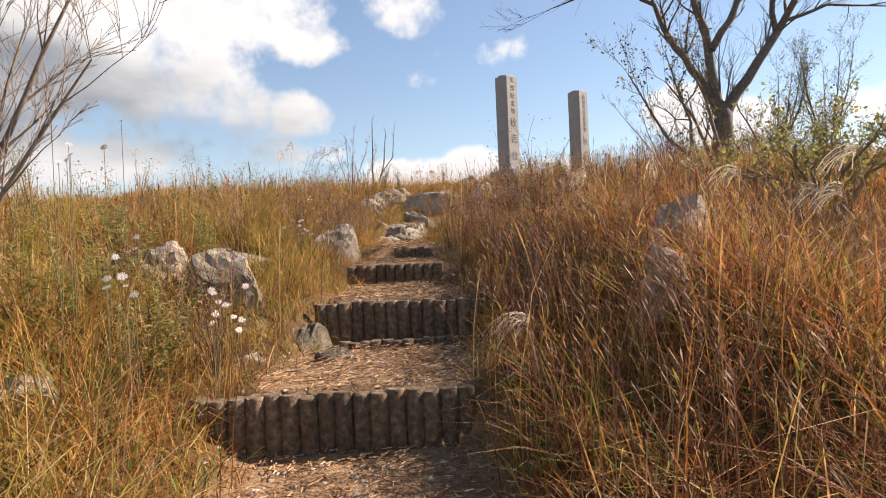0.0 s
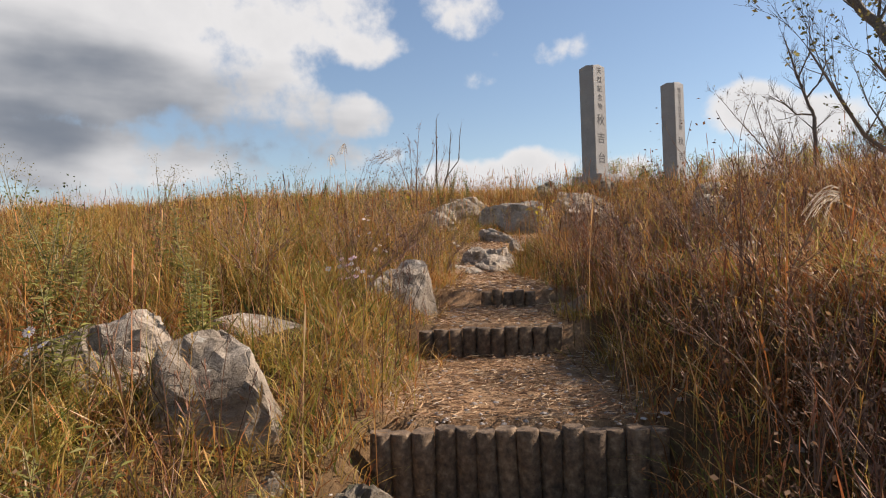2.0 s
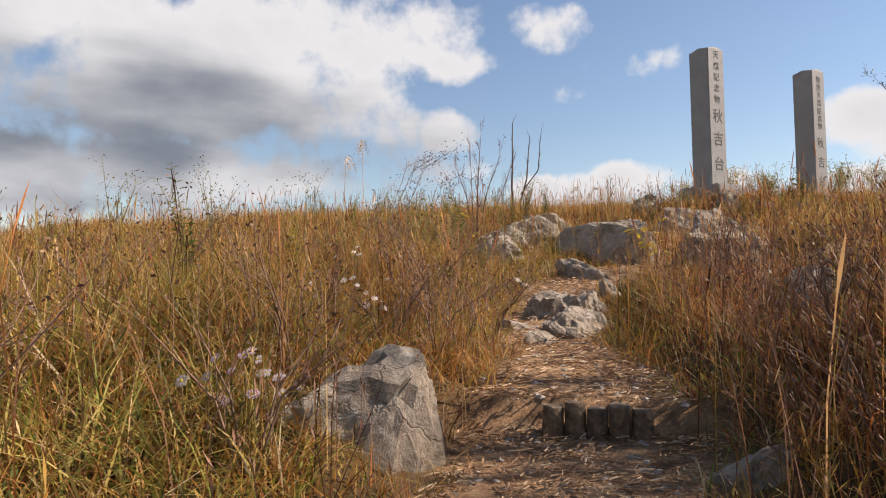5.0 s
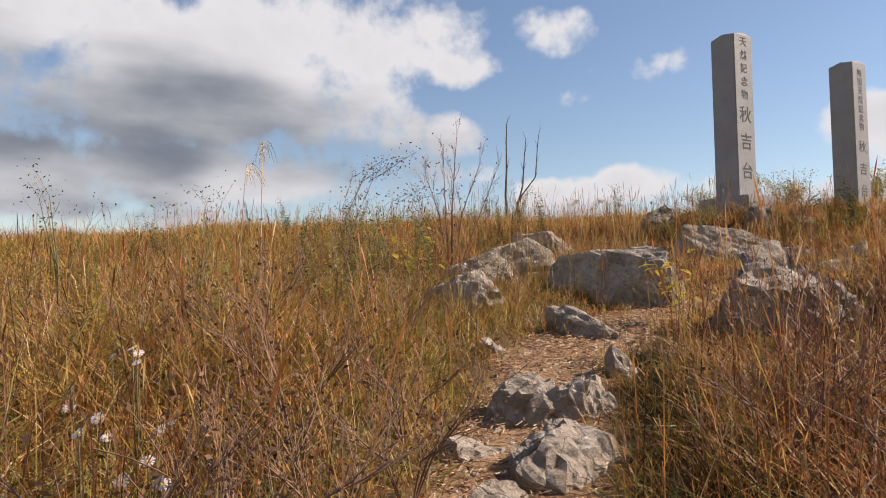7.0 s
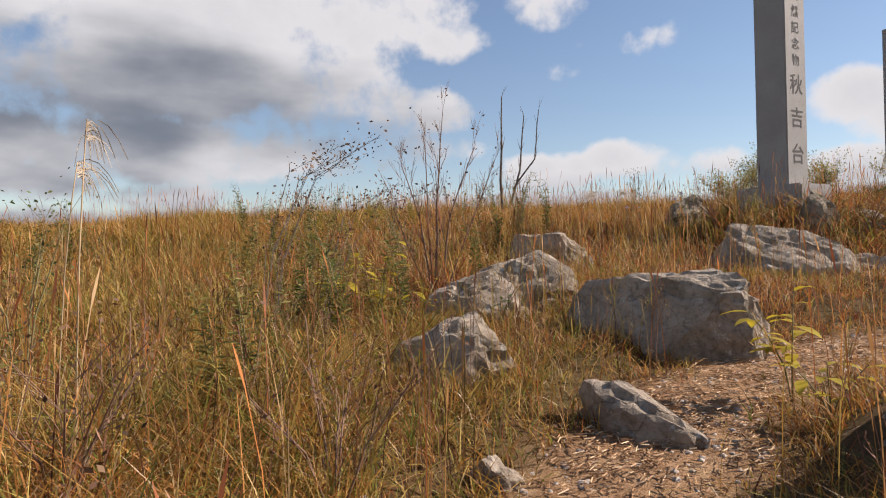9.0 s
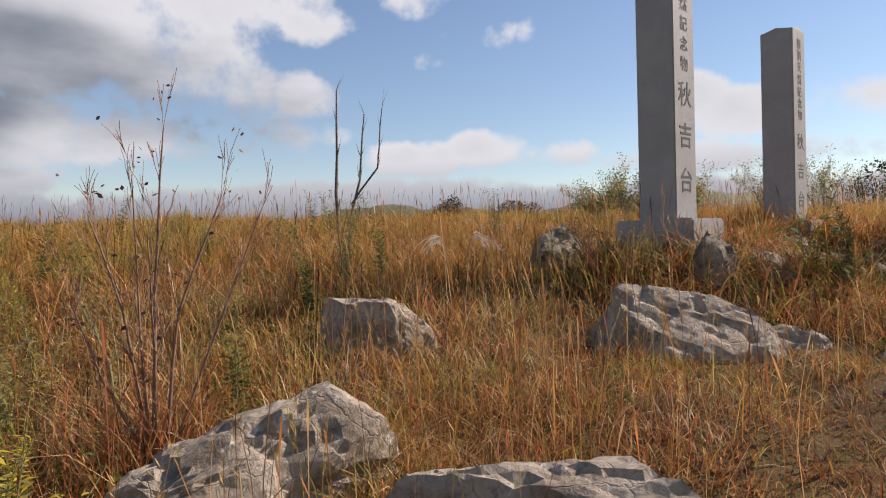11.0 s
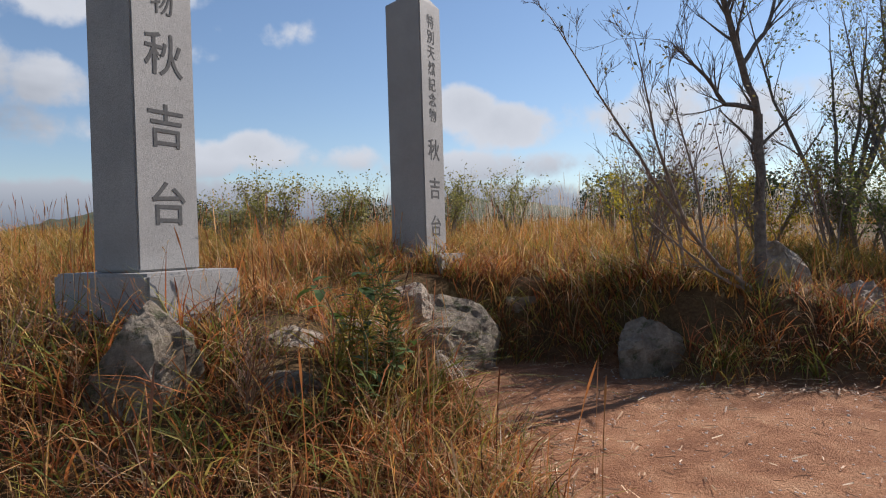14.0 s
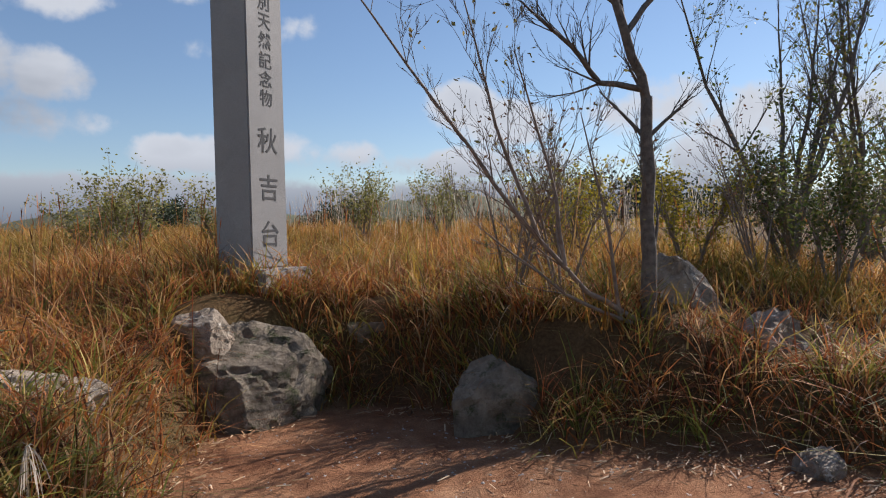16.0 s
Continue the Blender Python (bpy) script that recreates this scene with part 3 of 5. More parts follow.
boulder(.22, 17.28, 3.96, 1.4, .66, .9, -24, 24, rough=.75, tilt=(0, 10))
boulder(-1.3, 17.8, 4.09, 1.35, .75, .85, 10, 25, rough=1.2)
boulder(-1.25, 16.3, 3.72, .74, .5, .7, 0, 26)
boulder(2.97, 19.55, 4.04, .5, .42, .6, 20, 27)
boulder(1.62, 20.0, 4.28, 1.4, .8, 1.1, -18, 28, rough=.7, tilt=(6, 10))
boulder(2.38, 20.0, 4.0, 1.0, .65, .7, -30, 29, rough=.7, tilt=(4, 10))
boulder(-.9, 20.1, 4.31, .9, .6, .8, -15, 30)
boulder(2.55, 18.95, 3.82, .6, .5, .6, 20, 31)
# round the pillars and the red earth square
boulder(2.2, 21.2, 4.80, .52, .45, .9, 10, 32, moss=True)
boulder(.95, 22.5, 4.92, .75, .6, .8, 0, 33, moss=True)
boulder(2.95, 21.75, 4.56, .75, .55, .32, 15, 34)
boulder(3.5, 22.15, 4.56, .6, .45, .32, 0, 35)
boulder(2.95, 21.25, 4.38, .6, .45, .4, 40, 52, moss=True)
boulder(4.55, 23.6, 4.54, 1.25, .8, 1.0, 5, 28, rough=.8, moss=True)
boulder(3.75, 23.2, 4.5, .5, .4, .6, -10, 62, moss=True)
boulder(4.25, 23.5, 4.68, .42, .35, .35, 0, 37)
boulder(5.75, 23.95, 4.58, .6, .4, .5, 20, 38, moss=True)
boulder(3.8, 24.7, 4.78, .4, .35, .4, 0, 39)
boulder(6.3, 22.55, 4.31, .75, .5, .65, -20, 40, moss=True)
boulder(6.75, 22.4, 4.1, .7, .4, .5, -25, 60, moss=True)
boulder(8.1, 22.75, 4.95, .8, .85, 1.0, 10, 41, rough=1.5, tilt=(8, 10))
boulder(8.25, 22.0, 4.6, .55, .9, 1.0, -15, 53, rough=1.5, tilt=(10, 8))
boulder(9.0, 22.1, 4.42, .6, .4, .6, -30, 43)
boulder(7.6, 21.1, 3.93, .3, .22, .25, 20, 63)


# ---- grass ----
def blade_field(name, n, xr, yr, tall, width, mat, label, keep, levels=3, seed=1, droop=1.0, tuft=0.05, parent=None):
    """Curved tapering blades in tufts, rooted on the ground."""
    r = np.random.default_rng(seed)
    per = 14
    c = np.stack([r.uniform(*xr, n // per), r.uniform(*yr, n // per)], -1)
    push = r.normal(0, tuft, (n // per * per, 2))
    p = np.repeat(c, per, 0) + push
    wide = np.repeat(r.random(n // per) < 0.35, per)
    p = np.where(wide[:, None], p + push * 2.5, p)
    lean_t = np.arctan2(push[:, 1], push[:, 0])
    grown = np.repeat(r.uniform(0.62, 1.2, n // per), per)
    chance = keep(p[:, 0], p[:, 1])
    ok = r.random(len(p)) < chance
    p, lean_t, grown = p[ok], lean_t[ok], grown[ok]
    n = len(p)
    z = height(p[:, 0], p[:, 1])
    H = tall(p[:, 0], p[:, 1]) * r.uniform(0.4, 1.12, n) * grown
    a = lean_t + r.normal(0, 0.7, n)
    lean = r.uniform(0.1, 0.95, n) + droop * r.random(n) ** 2
    dx, dy = np.cos(a) * lean - 0.06, np.sin(a) * lean - 0.03
    b = r.uniform(0, 6.283, n)
    wx, wy = np.cos(b), np.sin(b)
    W = width * r.uniform(0.6, 1.4, n)
    steps = np.linspace(0, 1, levels + 1)
    V = np.zeros((n, 2 * levels + 1, 3), np.float32)
    for k, s in enumerate(steps):
        cx = p[:, 0] + dx * H * s ** 1.7
        cy = p[:, 1] + dy * H * s ** 1.7
        cz = z - 0.03 + H * (s - 0.38 * lean * s ** 2.6)
        wk = W * (1 - s) ** 0.6 * 0.5
        if k < levels:
            for j, sg in ((0, -1), (1, 1)):
                V[:, 2 * k + j, 0], V[:, 2 * k + j, 1], V[:, 2 * k + j, 2] = cx + sg * wx * wk, cy + sg * wy * wk, cz
        else:
            V[:, 2 * k, 0], V[:, 2 * k, 1], V[:, 2 * k, 2] = cx, cy, cz
    base = (np.arange(n) * (2 * levels + 1))[:, None]
    quads = np.concatenate([base + np.array([[2 * k, 2 * k + 1, 2 * k + 3, 2 * k + 2]]) for k in range(levels - 1)]) if levels > 1 else None
    tris = base + np.array([[2 * levels - 2, 2 * levels - 1, 2 * levels]])
    me = mesh_np(name, V, quads, tris)
    return put(name, me, mat, None, label, "grass", "", "stuff")


def off_rocks(x, y):
    k = np.ones(np.shape(x))
    for rx, ry, w, d, tz, turn in ROCKS:
        c, s = math.cos(radians(turn)), math.sin(radians(turn))
        u, v = (x - rx) * c + (y - ry) * s, -(x - rx) * s + (y - ry) * c
        k = np.where(np.hypot(u / w * 2, v / d * 2) < 0.85, 0, k)
    for px, py, h in ((2.147, 22.157, 0.42), (4.69, 24.55, 0.34)):
        k = np.where(np.hypot(x - px, y - py) < h, 0, k)
    return k


def tall_meadow(x, y):
    h = 0.56 + 0.14 * ripple(x, y, 3.0) + 0.1 * ripple(x, y, 0.9)
    h = h * (0.45 + 0.55 * np.maximum(smooth(0.5, 1.5, way_distance(x, y)), 0.6 * smooth(0.4, 0.8, x) * smooth(5.5, 7, y) * (1 - smooth(12, 13.5, y))))
    h = h * (1 - 0.35 * np.exp(-((x - 0.6) ** 2 + (y - 18.6) ** 2) / 3.0)) * (1 - 0.35 * np.exp(-((x - 3.0) ** 2 + (y - 22.0) ** 2) / 3))
    h = h * (1 - 0.45 * np.exp(-((x - 1.2) ** 2 + (y - 21.0) ** 2) / 1.5)) * (1 - 0.3 * np.exp(-((x - 1.5) ** 2 / 1.2 + (y - 19.2) ** 2 / 0.4)))
    h = h * (1 - 0.3 * np.exp(-((x - 0.1) ** 2 + (y - 16.6) ** 2) / 0.8))
    h = h * (1 - 0.5 * np.exp(-((x - 1.0) ** 2 / 0.5 + (y - 14.75) ** 2 / 0.3))) * (1 - 0.6 * np.exp(-((x - 7.9) ** 2 / 0.4 + (y - 21.9) ** 2 / 0.6)))
    h = h * (1 - 0.6 * np.exp(-((x - 0.95) ** 2 / 0.16 + (y - 8.2) ** 2 / 1.0))) * (1 - 0.5 * np.exp(-((x + 1.4) ** 2 / 0.3 + (y - 12.3) ** 2 / 0.3)))
    h = h + 0.12 * smooth(1.1, 1.8, x) * (1 - smooth(9, 12, y))
    for rx, ry, w, d, tz, turn in ROCKS:
        if w > 0.45:
            h = h * (1 - (0.58 if w > 1.1 else 0.28) * np.exp(-(((x - rx) / (0.55 * w + .1)) ** 2 + ((y - ry + 0.25 + .2 * w) / (0.4 + .2 * w)) ** 2)))
    return np.clip(h, 0.2, 1.2)


def keep_near(x, y):
    return (1 - bareness(x, y)) * off_rocks(x, y) * np.clip(0.85 + 0.5 * ripple(x, y, 1.4), 0.25, 1)


def is_russet(x, y):
    k = smooth(0.3, 1.0, x) * (1 - smooth(14, 17, y)) * 0.7 + 0.5 * smooth(16.5, 18.5, y) + 0.27 + 0.35 * ripple(x, y, 4.5)
    return np.clip(k, 0.05, 0.95)


def near(x, y):
    return way_distance(x, y) < 2.3


def off_near(x, y):
    return way_distance(x, y) >= 2.3


def greenness(x, y):
    return np.clip(0.32 + 0.42 * smooth(0.4, 1.6, -x) + 0.7 * ripple(x, y, 2.6), 0, 1)


blade_field("meadow_grass", 250000, (-3.2, 4), (3.4, 20.5), tall_meadow, 0.0068, M_GRASS, "tall dry ochre and olive meadow grass on the hillside", lambda x, y: keep_near(x, y) * (1 - is_russet(x, y)) * near(x, y), seed=11)
blade_field("meadow_grass", 260000, (-3.2, 6), (3.4, 22.5), tall_meadow, 0.0068, M_RUSSET, "russet dry grass in dense tufts beside the path", lambda x, y: keep_near(x, y) * is_russet(x, y) * near(x, y), seed=12)
blade_field("meadow_grass", 160000, (-3.2, 6), (3.4, 22.5), tall_meadow, 0.009, M_GREENGRASS, "olive green grass tufts mixed into the dry meadow", lambda x, y: keep_near(x, y) * greenness(x, y) * near(x, y), seed=13)
blade_field("meadow_grass", 190000, (-6, 5.5), (3.4, 24), tall_meadow, 0.0095, M_GRASS, "dry ochre meadow grass further up the slope", lambda x, y: keep_near(x, y) * (1 - is_russet(x, y)) * off_near(x, y), levels=2, seed=21)
blade_field("meadow_grass", 170000, (-4.5, 9), (3.4, 26), tall_meadow, 0.0095, M_RUSSET, "russet dry grass in broad drifts on the slope", lambda x, y: keep_near(x, y) * is_russet(x, y) * off_near(x, y), levels=2, seed=22)
blade_field("meadow_grass", 90000, (-6, 10), (3.4, 26), tall_meadow, 0.012, M_GREENGRASS, "olive green grass tufts on the open slope", lambda x, y: keep_near(x, y) * greenness(x, y) * off_near(x, y), levels=2, seed=23)
blade_field("meadow_grass", 110000, (-9, 12), (22, 34), tall_meadow, 0.015, M_GRASS, "dry ochre meadow grass behind the stone pillars", lambda x, y: keep_near(x, y), levels=2, seed=14)
blade_field("meadow_grass", 75000, (-16, -5.5), (6, 34), lambda x, y: tall_meadow(x, y) * 1.1, 0.018, M_GRASS, "tall ochre meadow grass on the open slope", lambda x, y: keep_near(x, y), levels=2, seed=15)
blade_field("meadow_grass", 32000, (4, 14), (4, 20), tall_meadow, 0.015, M_GRASS, "tall ochre meadow grass on the bank", lambda x, y: keep_near(x, y), levels=2, seed=16)
blade_field("meadow_grass", 18000, (-8, 8), (-4, 3.5), tall_meadow, 0.016, M_GRASS, "dry meadow grass below the steps", keep_near, levels=2, seed=19)
blade_field("far_grass", 42000, (-45, 55), (32, 80), lambda x, y: tall_meadow(x, y) * 1.3, 0.04, M_GRASS, "distant dry grassland on the plateau", lambda x, y: np.ones(np.shape(x)), levels=2, seed=17)
blade_field("straw_tufts", 24000, (-3.5, 8), (4, 24), lambda x, y: tall_meadow(x, y) * 1.0, 0.008, M_STRAW, "bleached straw blades bending over the path", lambda x, y: (1 - bareness(x, y)) * off_rocks(x, y), seed=18, droop=1.3)


blade_field("dry_reeds", 2600, (-2.4, -1.3), (17.7, 18.7), lambda x, y: 0.85 + 0.15 * ripple(x, y, 0.7), 0.009, M_RUSSET, "tall withered reeds round the foot of the bare shrub", lambda x, y: np.exp(-((x + 1.85) ** 2 + (y - 18.2) ** 2) / 0.06), seed=24, droop=0.3)


def edge_of_square(x, y):
    k = np.exp(-((square(x, y) - 1.16) / 0.2) ** 2) + np.exp(-((x - 2.4) ** 2 / 1.6 + (y - 21.5) ** 2 / 0.8)) + np.exp(-((x - 4.2) ** 2 / 0.9 + (y - 23.9) ** 2 / 0.5))
    return np.clip(k, 0, 1) * off_rocks(x, y) * (1 - bareness(x, y))


blade_field("tussock_grass", 42000, (0.9, 9.5), (18.4, 24.6), lambda x, y: 0.48 + 0.1 * ripple(x, y, 1.0), 0.012, M_RUSSET, "drooping russet tussocks round the red earth square", edge_of_square, levels=4, seed=71, droop=1.6, tuft=0.035)
blade_field("tussock_grass", 16000, (0.9, 9.5), (18.4, 24.6), lambda x, y: 0.5 + 0.1 * ripple(x, y, 1.0), 0.013, M_GREENGRASS, "drooping olive green tussocks round the red earth square", edge_of_square, levels=4, seed=72, droop=1.5, tuft=0.035)


# ---- trees and shrubs ----
def tube(verts, quads, pts, radii, n=6):
    """A tapering limb along pts."""
    pts = [Vector(p) for p in pts]
    start = len(verts)
    side = Vector((0.31, 0.77, 0.2))
    for i, p in enumerate(pts):
        t = (pts[min(i + 1, len(pts) - 1)] - pts[max(i - 1, 0)]).normalized()
        u = t.cross(side).normalized()
        w = t.cross(u)
        for k in range(n):
            a = 6.283 * k / n
            verts.append(p + (u * math.cos(a) + w * math.sin(a)) * radii[i])
    for i in range(len(pts) - 1):
        for k in range(n):
            a, b = start + i * n + k, start + i * n + (k + 1) % n
            quads.append((a, b, b + n, a + n))


def grow(verts, quads, tips, rnd, p, d, length, r, depth, spread=0.6, lift=0.15, sides=5):
    pts, rad = [Vector(p)], [r]
    segs = 4 if depth > 0 else 3
    d = Vector(d).normalized()
    for i in range(segs):
        d = (d + Vector((rnd.uniform(-1, 1), rnd.uniform(-1, 1), rnd.uniform(-1, 1) + lift)) * 0.16).normalized()
        pts.append(pts[-1] + d * length / segs)
        rad.append(max(r * (1 - 0.75 * (i + 1) / segs), 0.0016))
    tube(verts, quads, pts, rad, sides if depth > 1 else 3)
    tips.append((pts[-1], d))
    if depth > 0:
        for k in range(rnd.randint(3, 5)):
            s = rnd.uniform(0.25, 1.0)
            i = min(int(s * segs), segs - 1)
            q = pts[i].lerp(pts[i + 1], s * segs - i)
            e = (d + Vector((rnd.uniform(-1, 1), rnd.uniform(-1, 1), rnd.uniform(-.6, 1))) * spread).normalized()
            tips.append((q, e))
            grow(verts, quads, tips, rnd, q, e, length * rnd.uniform(0.4, 0.65), max(rad[i] * 0.55, 0.0022), depth - 1, spread, lift, sides)


def leaf_mesh(name, spots, size, rnd, per=2, spread=0.05):
    V, Q = [], []
    for p, d in spots:
        for _ in range(per):
            c = p + Vector((rnd.gauss(0, spread), rnd.gauss(0, spread), rnd.gauss(0, spread)))
            a = Vector((rnd.uniform(-1, 1), rnd.uniform(-1, 1), rnd.uniform(-.8, .8))).normalized()
            b = a.cross(Vector((rnd.uniform(-1, 1), rnd.uniform(-1, 1), rnd.uniform(-1, 1)))).normalized()
            s = size * rnd.uniform(0.6, 1.3)
            k = len(V)
            V += [c, c + a * s * .5 + b * s * .28, c + a * s, c + a * s * .5 - b * s * .28]
            Q.append((k, k + 1, k + 2, k + 3))
    return mesh_np(name, [tuple(v) for v in V], np.array(Q))


def tree(name, base, limbs, label, category, bark, seed, depth=3, leaves=None, leaf_size=0.05, per=1, share=1.0, twig=0.55, spread=0.6, group=""):
    """limbs: lists of (x, y, z, radius) from the base on; twigs grow from the outer half of each."""
    rnd = random.Random(seed)
    top = new(name)
    top.matrix_world = pose(*base)
    tagged(top, label, category, group)
    tips, TV, TQ = [], [], []
    o = Vector(base)
    for order, limb in enumerate(limbs):
        V, Q = [], []
        pts = [Vector(p[:3]) - o for p in limb]
        fine, rad = [], []
        for i in range(len(pts) - 1):
            for s in (0, 0.34, 0.67):
                j = Vector((rnd.uniform(-1, 1), rnd.uniform(-1, 1), rnd.uniform(-1, 1))) * limb[i][3] * (0.6 if s else 0)
                fine.append(pts[i].lerp(pts[i + 1], s) + j)
                rad.append(limb[i][3] + (limb[i + 1][3] - limb[i][3]) * s)
        fine.append(pts[-1])
        rad.append(limb[-1][3])
        tube(V, Q, fine, rad, 8)
        for i in range(len(fine) // 3, len(fine)):
            for _ in range(2):
                d = (fine[i] - fine[i - 1]).normalized()
                e = (d + Vector((rnd.uniform(-1, 1), rnd.uniform(-1, 1), rnd.uniform(-.4, 1))) * spread * 1.4).normalized()
                grow(TV, TQ, tips, rnd, fine[i], e, twig * rnd.uniform(0.6, 1.3), min(rad[i] * 0.5, 0.02), depth - 1, spread)
        kind = "trunk" if order == 0 else "limb"
        put(kind, mesh_np(kind, [tuple(v) for v in V], np.array(Q), smooth_shade=True), bark, top)
    put("twig", mesh_np("twig", [tuple(v) for v in TV], np.array(TQ), smooth_shade=True), bark, top, "fine twigs", "", "", "stuff")
    if leaves:
        spots = [t for t in tips if rnd.random() < share]
        put("crown", leaf_mesh("crown", spots, leaf_size, rnd, per), leaves, top)
    return top


# bare tree on the bank above the steps
tree("bare_tree", (4.3, 12.9, 3.3), [
    [(4.33, 12.9, 3.2, .16), (4.3, 12.9, 4.05, .13), (4.27, 12.95, 4.5, .11)],
    [(4.3, 12.9, 4.3, .08), (4.1, 13.1, 4.9, .06), (3.85, 13.4, 5.5, .05), (3.6, 13.5, 6.2, .035), (3.0, 13.4, 6.5, .022), (2.0, 13.2, 6.1, .008)],
    [(4.27, 12.95, 4.45, .075), (4.17, 13.0, 5.35, .06), (4.0, 13.0, 6.0, .045), (3.9, 13.0, 7.1, .025)],
    [(4.2, 12.95, 5.3, .055), (4.55, 12.9, 5.9, .042), (4.7, 12.9, 6.9, .024)],
    [(4.3, 12.9, 4.3, .09), (4.68, 12.95, 4.85, .07), (5.15, 13.0, 5.5, .055), (5.55, 13.0, 6.2, .04), (6.2, 13.0, 6.7, .025)],
    [(5.15, 13.0, 5.55, .042), (5.05, 12.9, 6.3, .03), (5.3, 12.8, 7.1, .014)],
    [(5.3, 13.0, 5.7, .03), (5.9, 13.0, 5.9, .02), (6.7, 12.9, 5.8, .008)],
], "bare dark-barked tree with forked limbs on the bank", "tree", M_BARK, 5, 3, M_DULLLEAF, 0.05, 1, 0.04, 0.75)
# leafy thicket at its foot
tree("shrub", (4.1, 12.5, 3.3), [
    [(4.1, 12.5, 3.3, .03), (3.7, 12.4, 4.2, .02), (3.3, 12.3, 4.7, .008)], [(4.1, 12.5, 3.3, .03), (3.4, 12.6, 4.0, .02), (2.9, 12.6, 4.9, .008)],
    [(4.2, 12.5, 3.3, .03), (3.9, 12.5, 4.5, .02), (3.6, 12.5, 5.2, .008)]], "half-bare twiggy shrub with small dull leaves", "shrub", M_TWIG, 6, 3, M_DULLLEAF, 0.05, 1, 0.5, 0.5)
bush_z = float(height(3.7, 9.6))
tree("shrub", (3.7, 9.6, bush_z), [[(3.7, 9.6, bush_z - .1, .025), (3.7 + .45 * q * math.cos(a), 9.6 + .45 * q * math.sin(a), bush_z + .5, .016), (3.7 + q * math.cos(a), 9.6 + q * math.sin(a), bush_z + .95 - .3 * q, .006)]
     for a, q in ((.3, .9), (1.2, .6), (2.1, .8), (2.9, .95), (3.8, .7), (4.6, .9), (5.5, .8), (0, .15))], "olive bush of small leaves on the grassy bank", "shrub", M_TWIG, 7, 3, M_OLIVE, 0.04, 2, 0.6, 0.3)
# bare shrub beside the start of the steps
tree("bare_shrub", (-2.5, 7.3, 1.95), [
    [(-2.5, 7.3, 1.9, .03), (-2.25, 7.3, 2.7, .022), (-1.95, 7.3, 3.4, .014), (-1.55, 7.3, 4.2, .005)],
    [(-2.5, 7.3, 1.9, .028), (-2.4, 7.4, 2.9, .018), (-2.2, 7.5, 4.0, .007)], [(-2.45, 7.3, 2.1, .022), (-2.0, 7.2, 2.9, .014), (-1.5, 7.2, 3.6, .005)],
    [(-2.5, 7.3, 2.0, .022), (-2.8, 7.3, 2.9, .016), (-2.9, 7.4, 4.2, .006)], [(-2.5, 7.3, 2.0, .02), (-2.3, 7.4, 2.9, .013), (-2.05, 7.5, 3.9, .005)]], "bare grey shrub with upright branching stems", "shrub", M_TWIG, 8, 3, None, twig=0.5)
# bare shrub beside the boulders
tree("bare_shrub", (-1.83, 18.2, 3.75), [
    [(-1.83, 18.2, 3.6, .013), (-1.80, 18.2, 4.5, .008), (-1.73, 18.2, 5.35, .003)], [(-1.83, 18.2, 3.6, .011), (-1.96, 18.2, 4.4, .007), (-2.13, 18.2, 4.9, .003)],
    [(-1.78, 18.2, 3.6, .011), (-1.68, 18.2, 4.4, .007), (-1.48, 18.3, 5.0, .003)], [(-1.78, 18.25, 3.6, .009), (-1.48, 18.3, 4.4, .006), (-1.28, 18.3, 4.9, .003)],
    [(-1.83, 18.2, 3.6, .010), (-1.78, 18.15, 4.2, .006), (-1.78, 18.1, 4.8, .003)], [(-1.83, 18.2, 3.6, .010), (-1.88, 18.2, 4.3, .006), (-1.90, 18.2, 5.1, .003)],
    [(-1.83, 18.2, 3.6, .010), (-2.03, 18.1, 4.1, .006), (-2.18, 18.1, 4.5, .003)]], "leafless reddish-grey shrub with fine upright twigs", "shrub", M_REDTWIG, 9, 2, M_BROWNLEAF, 0.035, 1, 0.22, twig=0.24, spread=0.3)
tree("bare_sapling", (-2.15, 25.5, 4.6), [
    [(-2.15, 25.5, 4.5, .035), (-2.2, 25.5, 5.6, .028), (-2.15, 25.5, 7.3, .012)], [(-2.1, 25.5, 4.8, .03), (-1.8, 25.5, 5.8, .02), (-1.7, 25.5, 6.9, .01)],
    [(-1.95, 25.5, 5.4, .02), (-1.5, 25.5, 6.0, .015), (-1.4, 25.5, 7.0, .008)]], "dead sapling with three bare dark stems", "shrub", M_BARK, 10, 1, None, twig=0.25)
# bare tree beside the red earth square
tree("bare_tree", (7.5, 22.5, 4.4), [
    [(7.5, 22.5, 4.3, 0.070), (7.52, 22.5, 5.3, 0.052), (7.54, 22.5, 6.2, 0.045)],
    [(7.54, 22.5, 6.15, 0.038), (7.35, 22.5, 6.7, 0.035), (7.15, 22.5, 7.3, 0.028), (6.9, 22.5, 8.2, 0.014)],
    [(7.35, 22.5, 6.65, 0.025), (7.65, 22.5, 7.0, 0.021), (7.85, 22.5, 7.5, 0.014), (7.9, 22.6, 8.4, 0.007)],
    [(7.54, 22.5, 6.25, 0.025), (7.1, 22.45, 6.27, 0.021), (6.85, 22.4, 6.5, 0.017), (6.4, 22.3, 6.75, 0.006)],
    [(7.2, 22.5, 7.2, 0.021), (7.5, 22.5, 7.8, 0.014), (7.5, 22.5, 8.6, 0.007)],
], "slender bare tree beside the red earth square", "tree", M_BARK, 21, 3, None, twig=0.42)
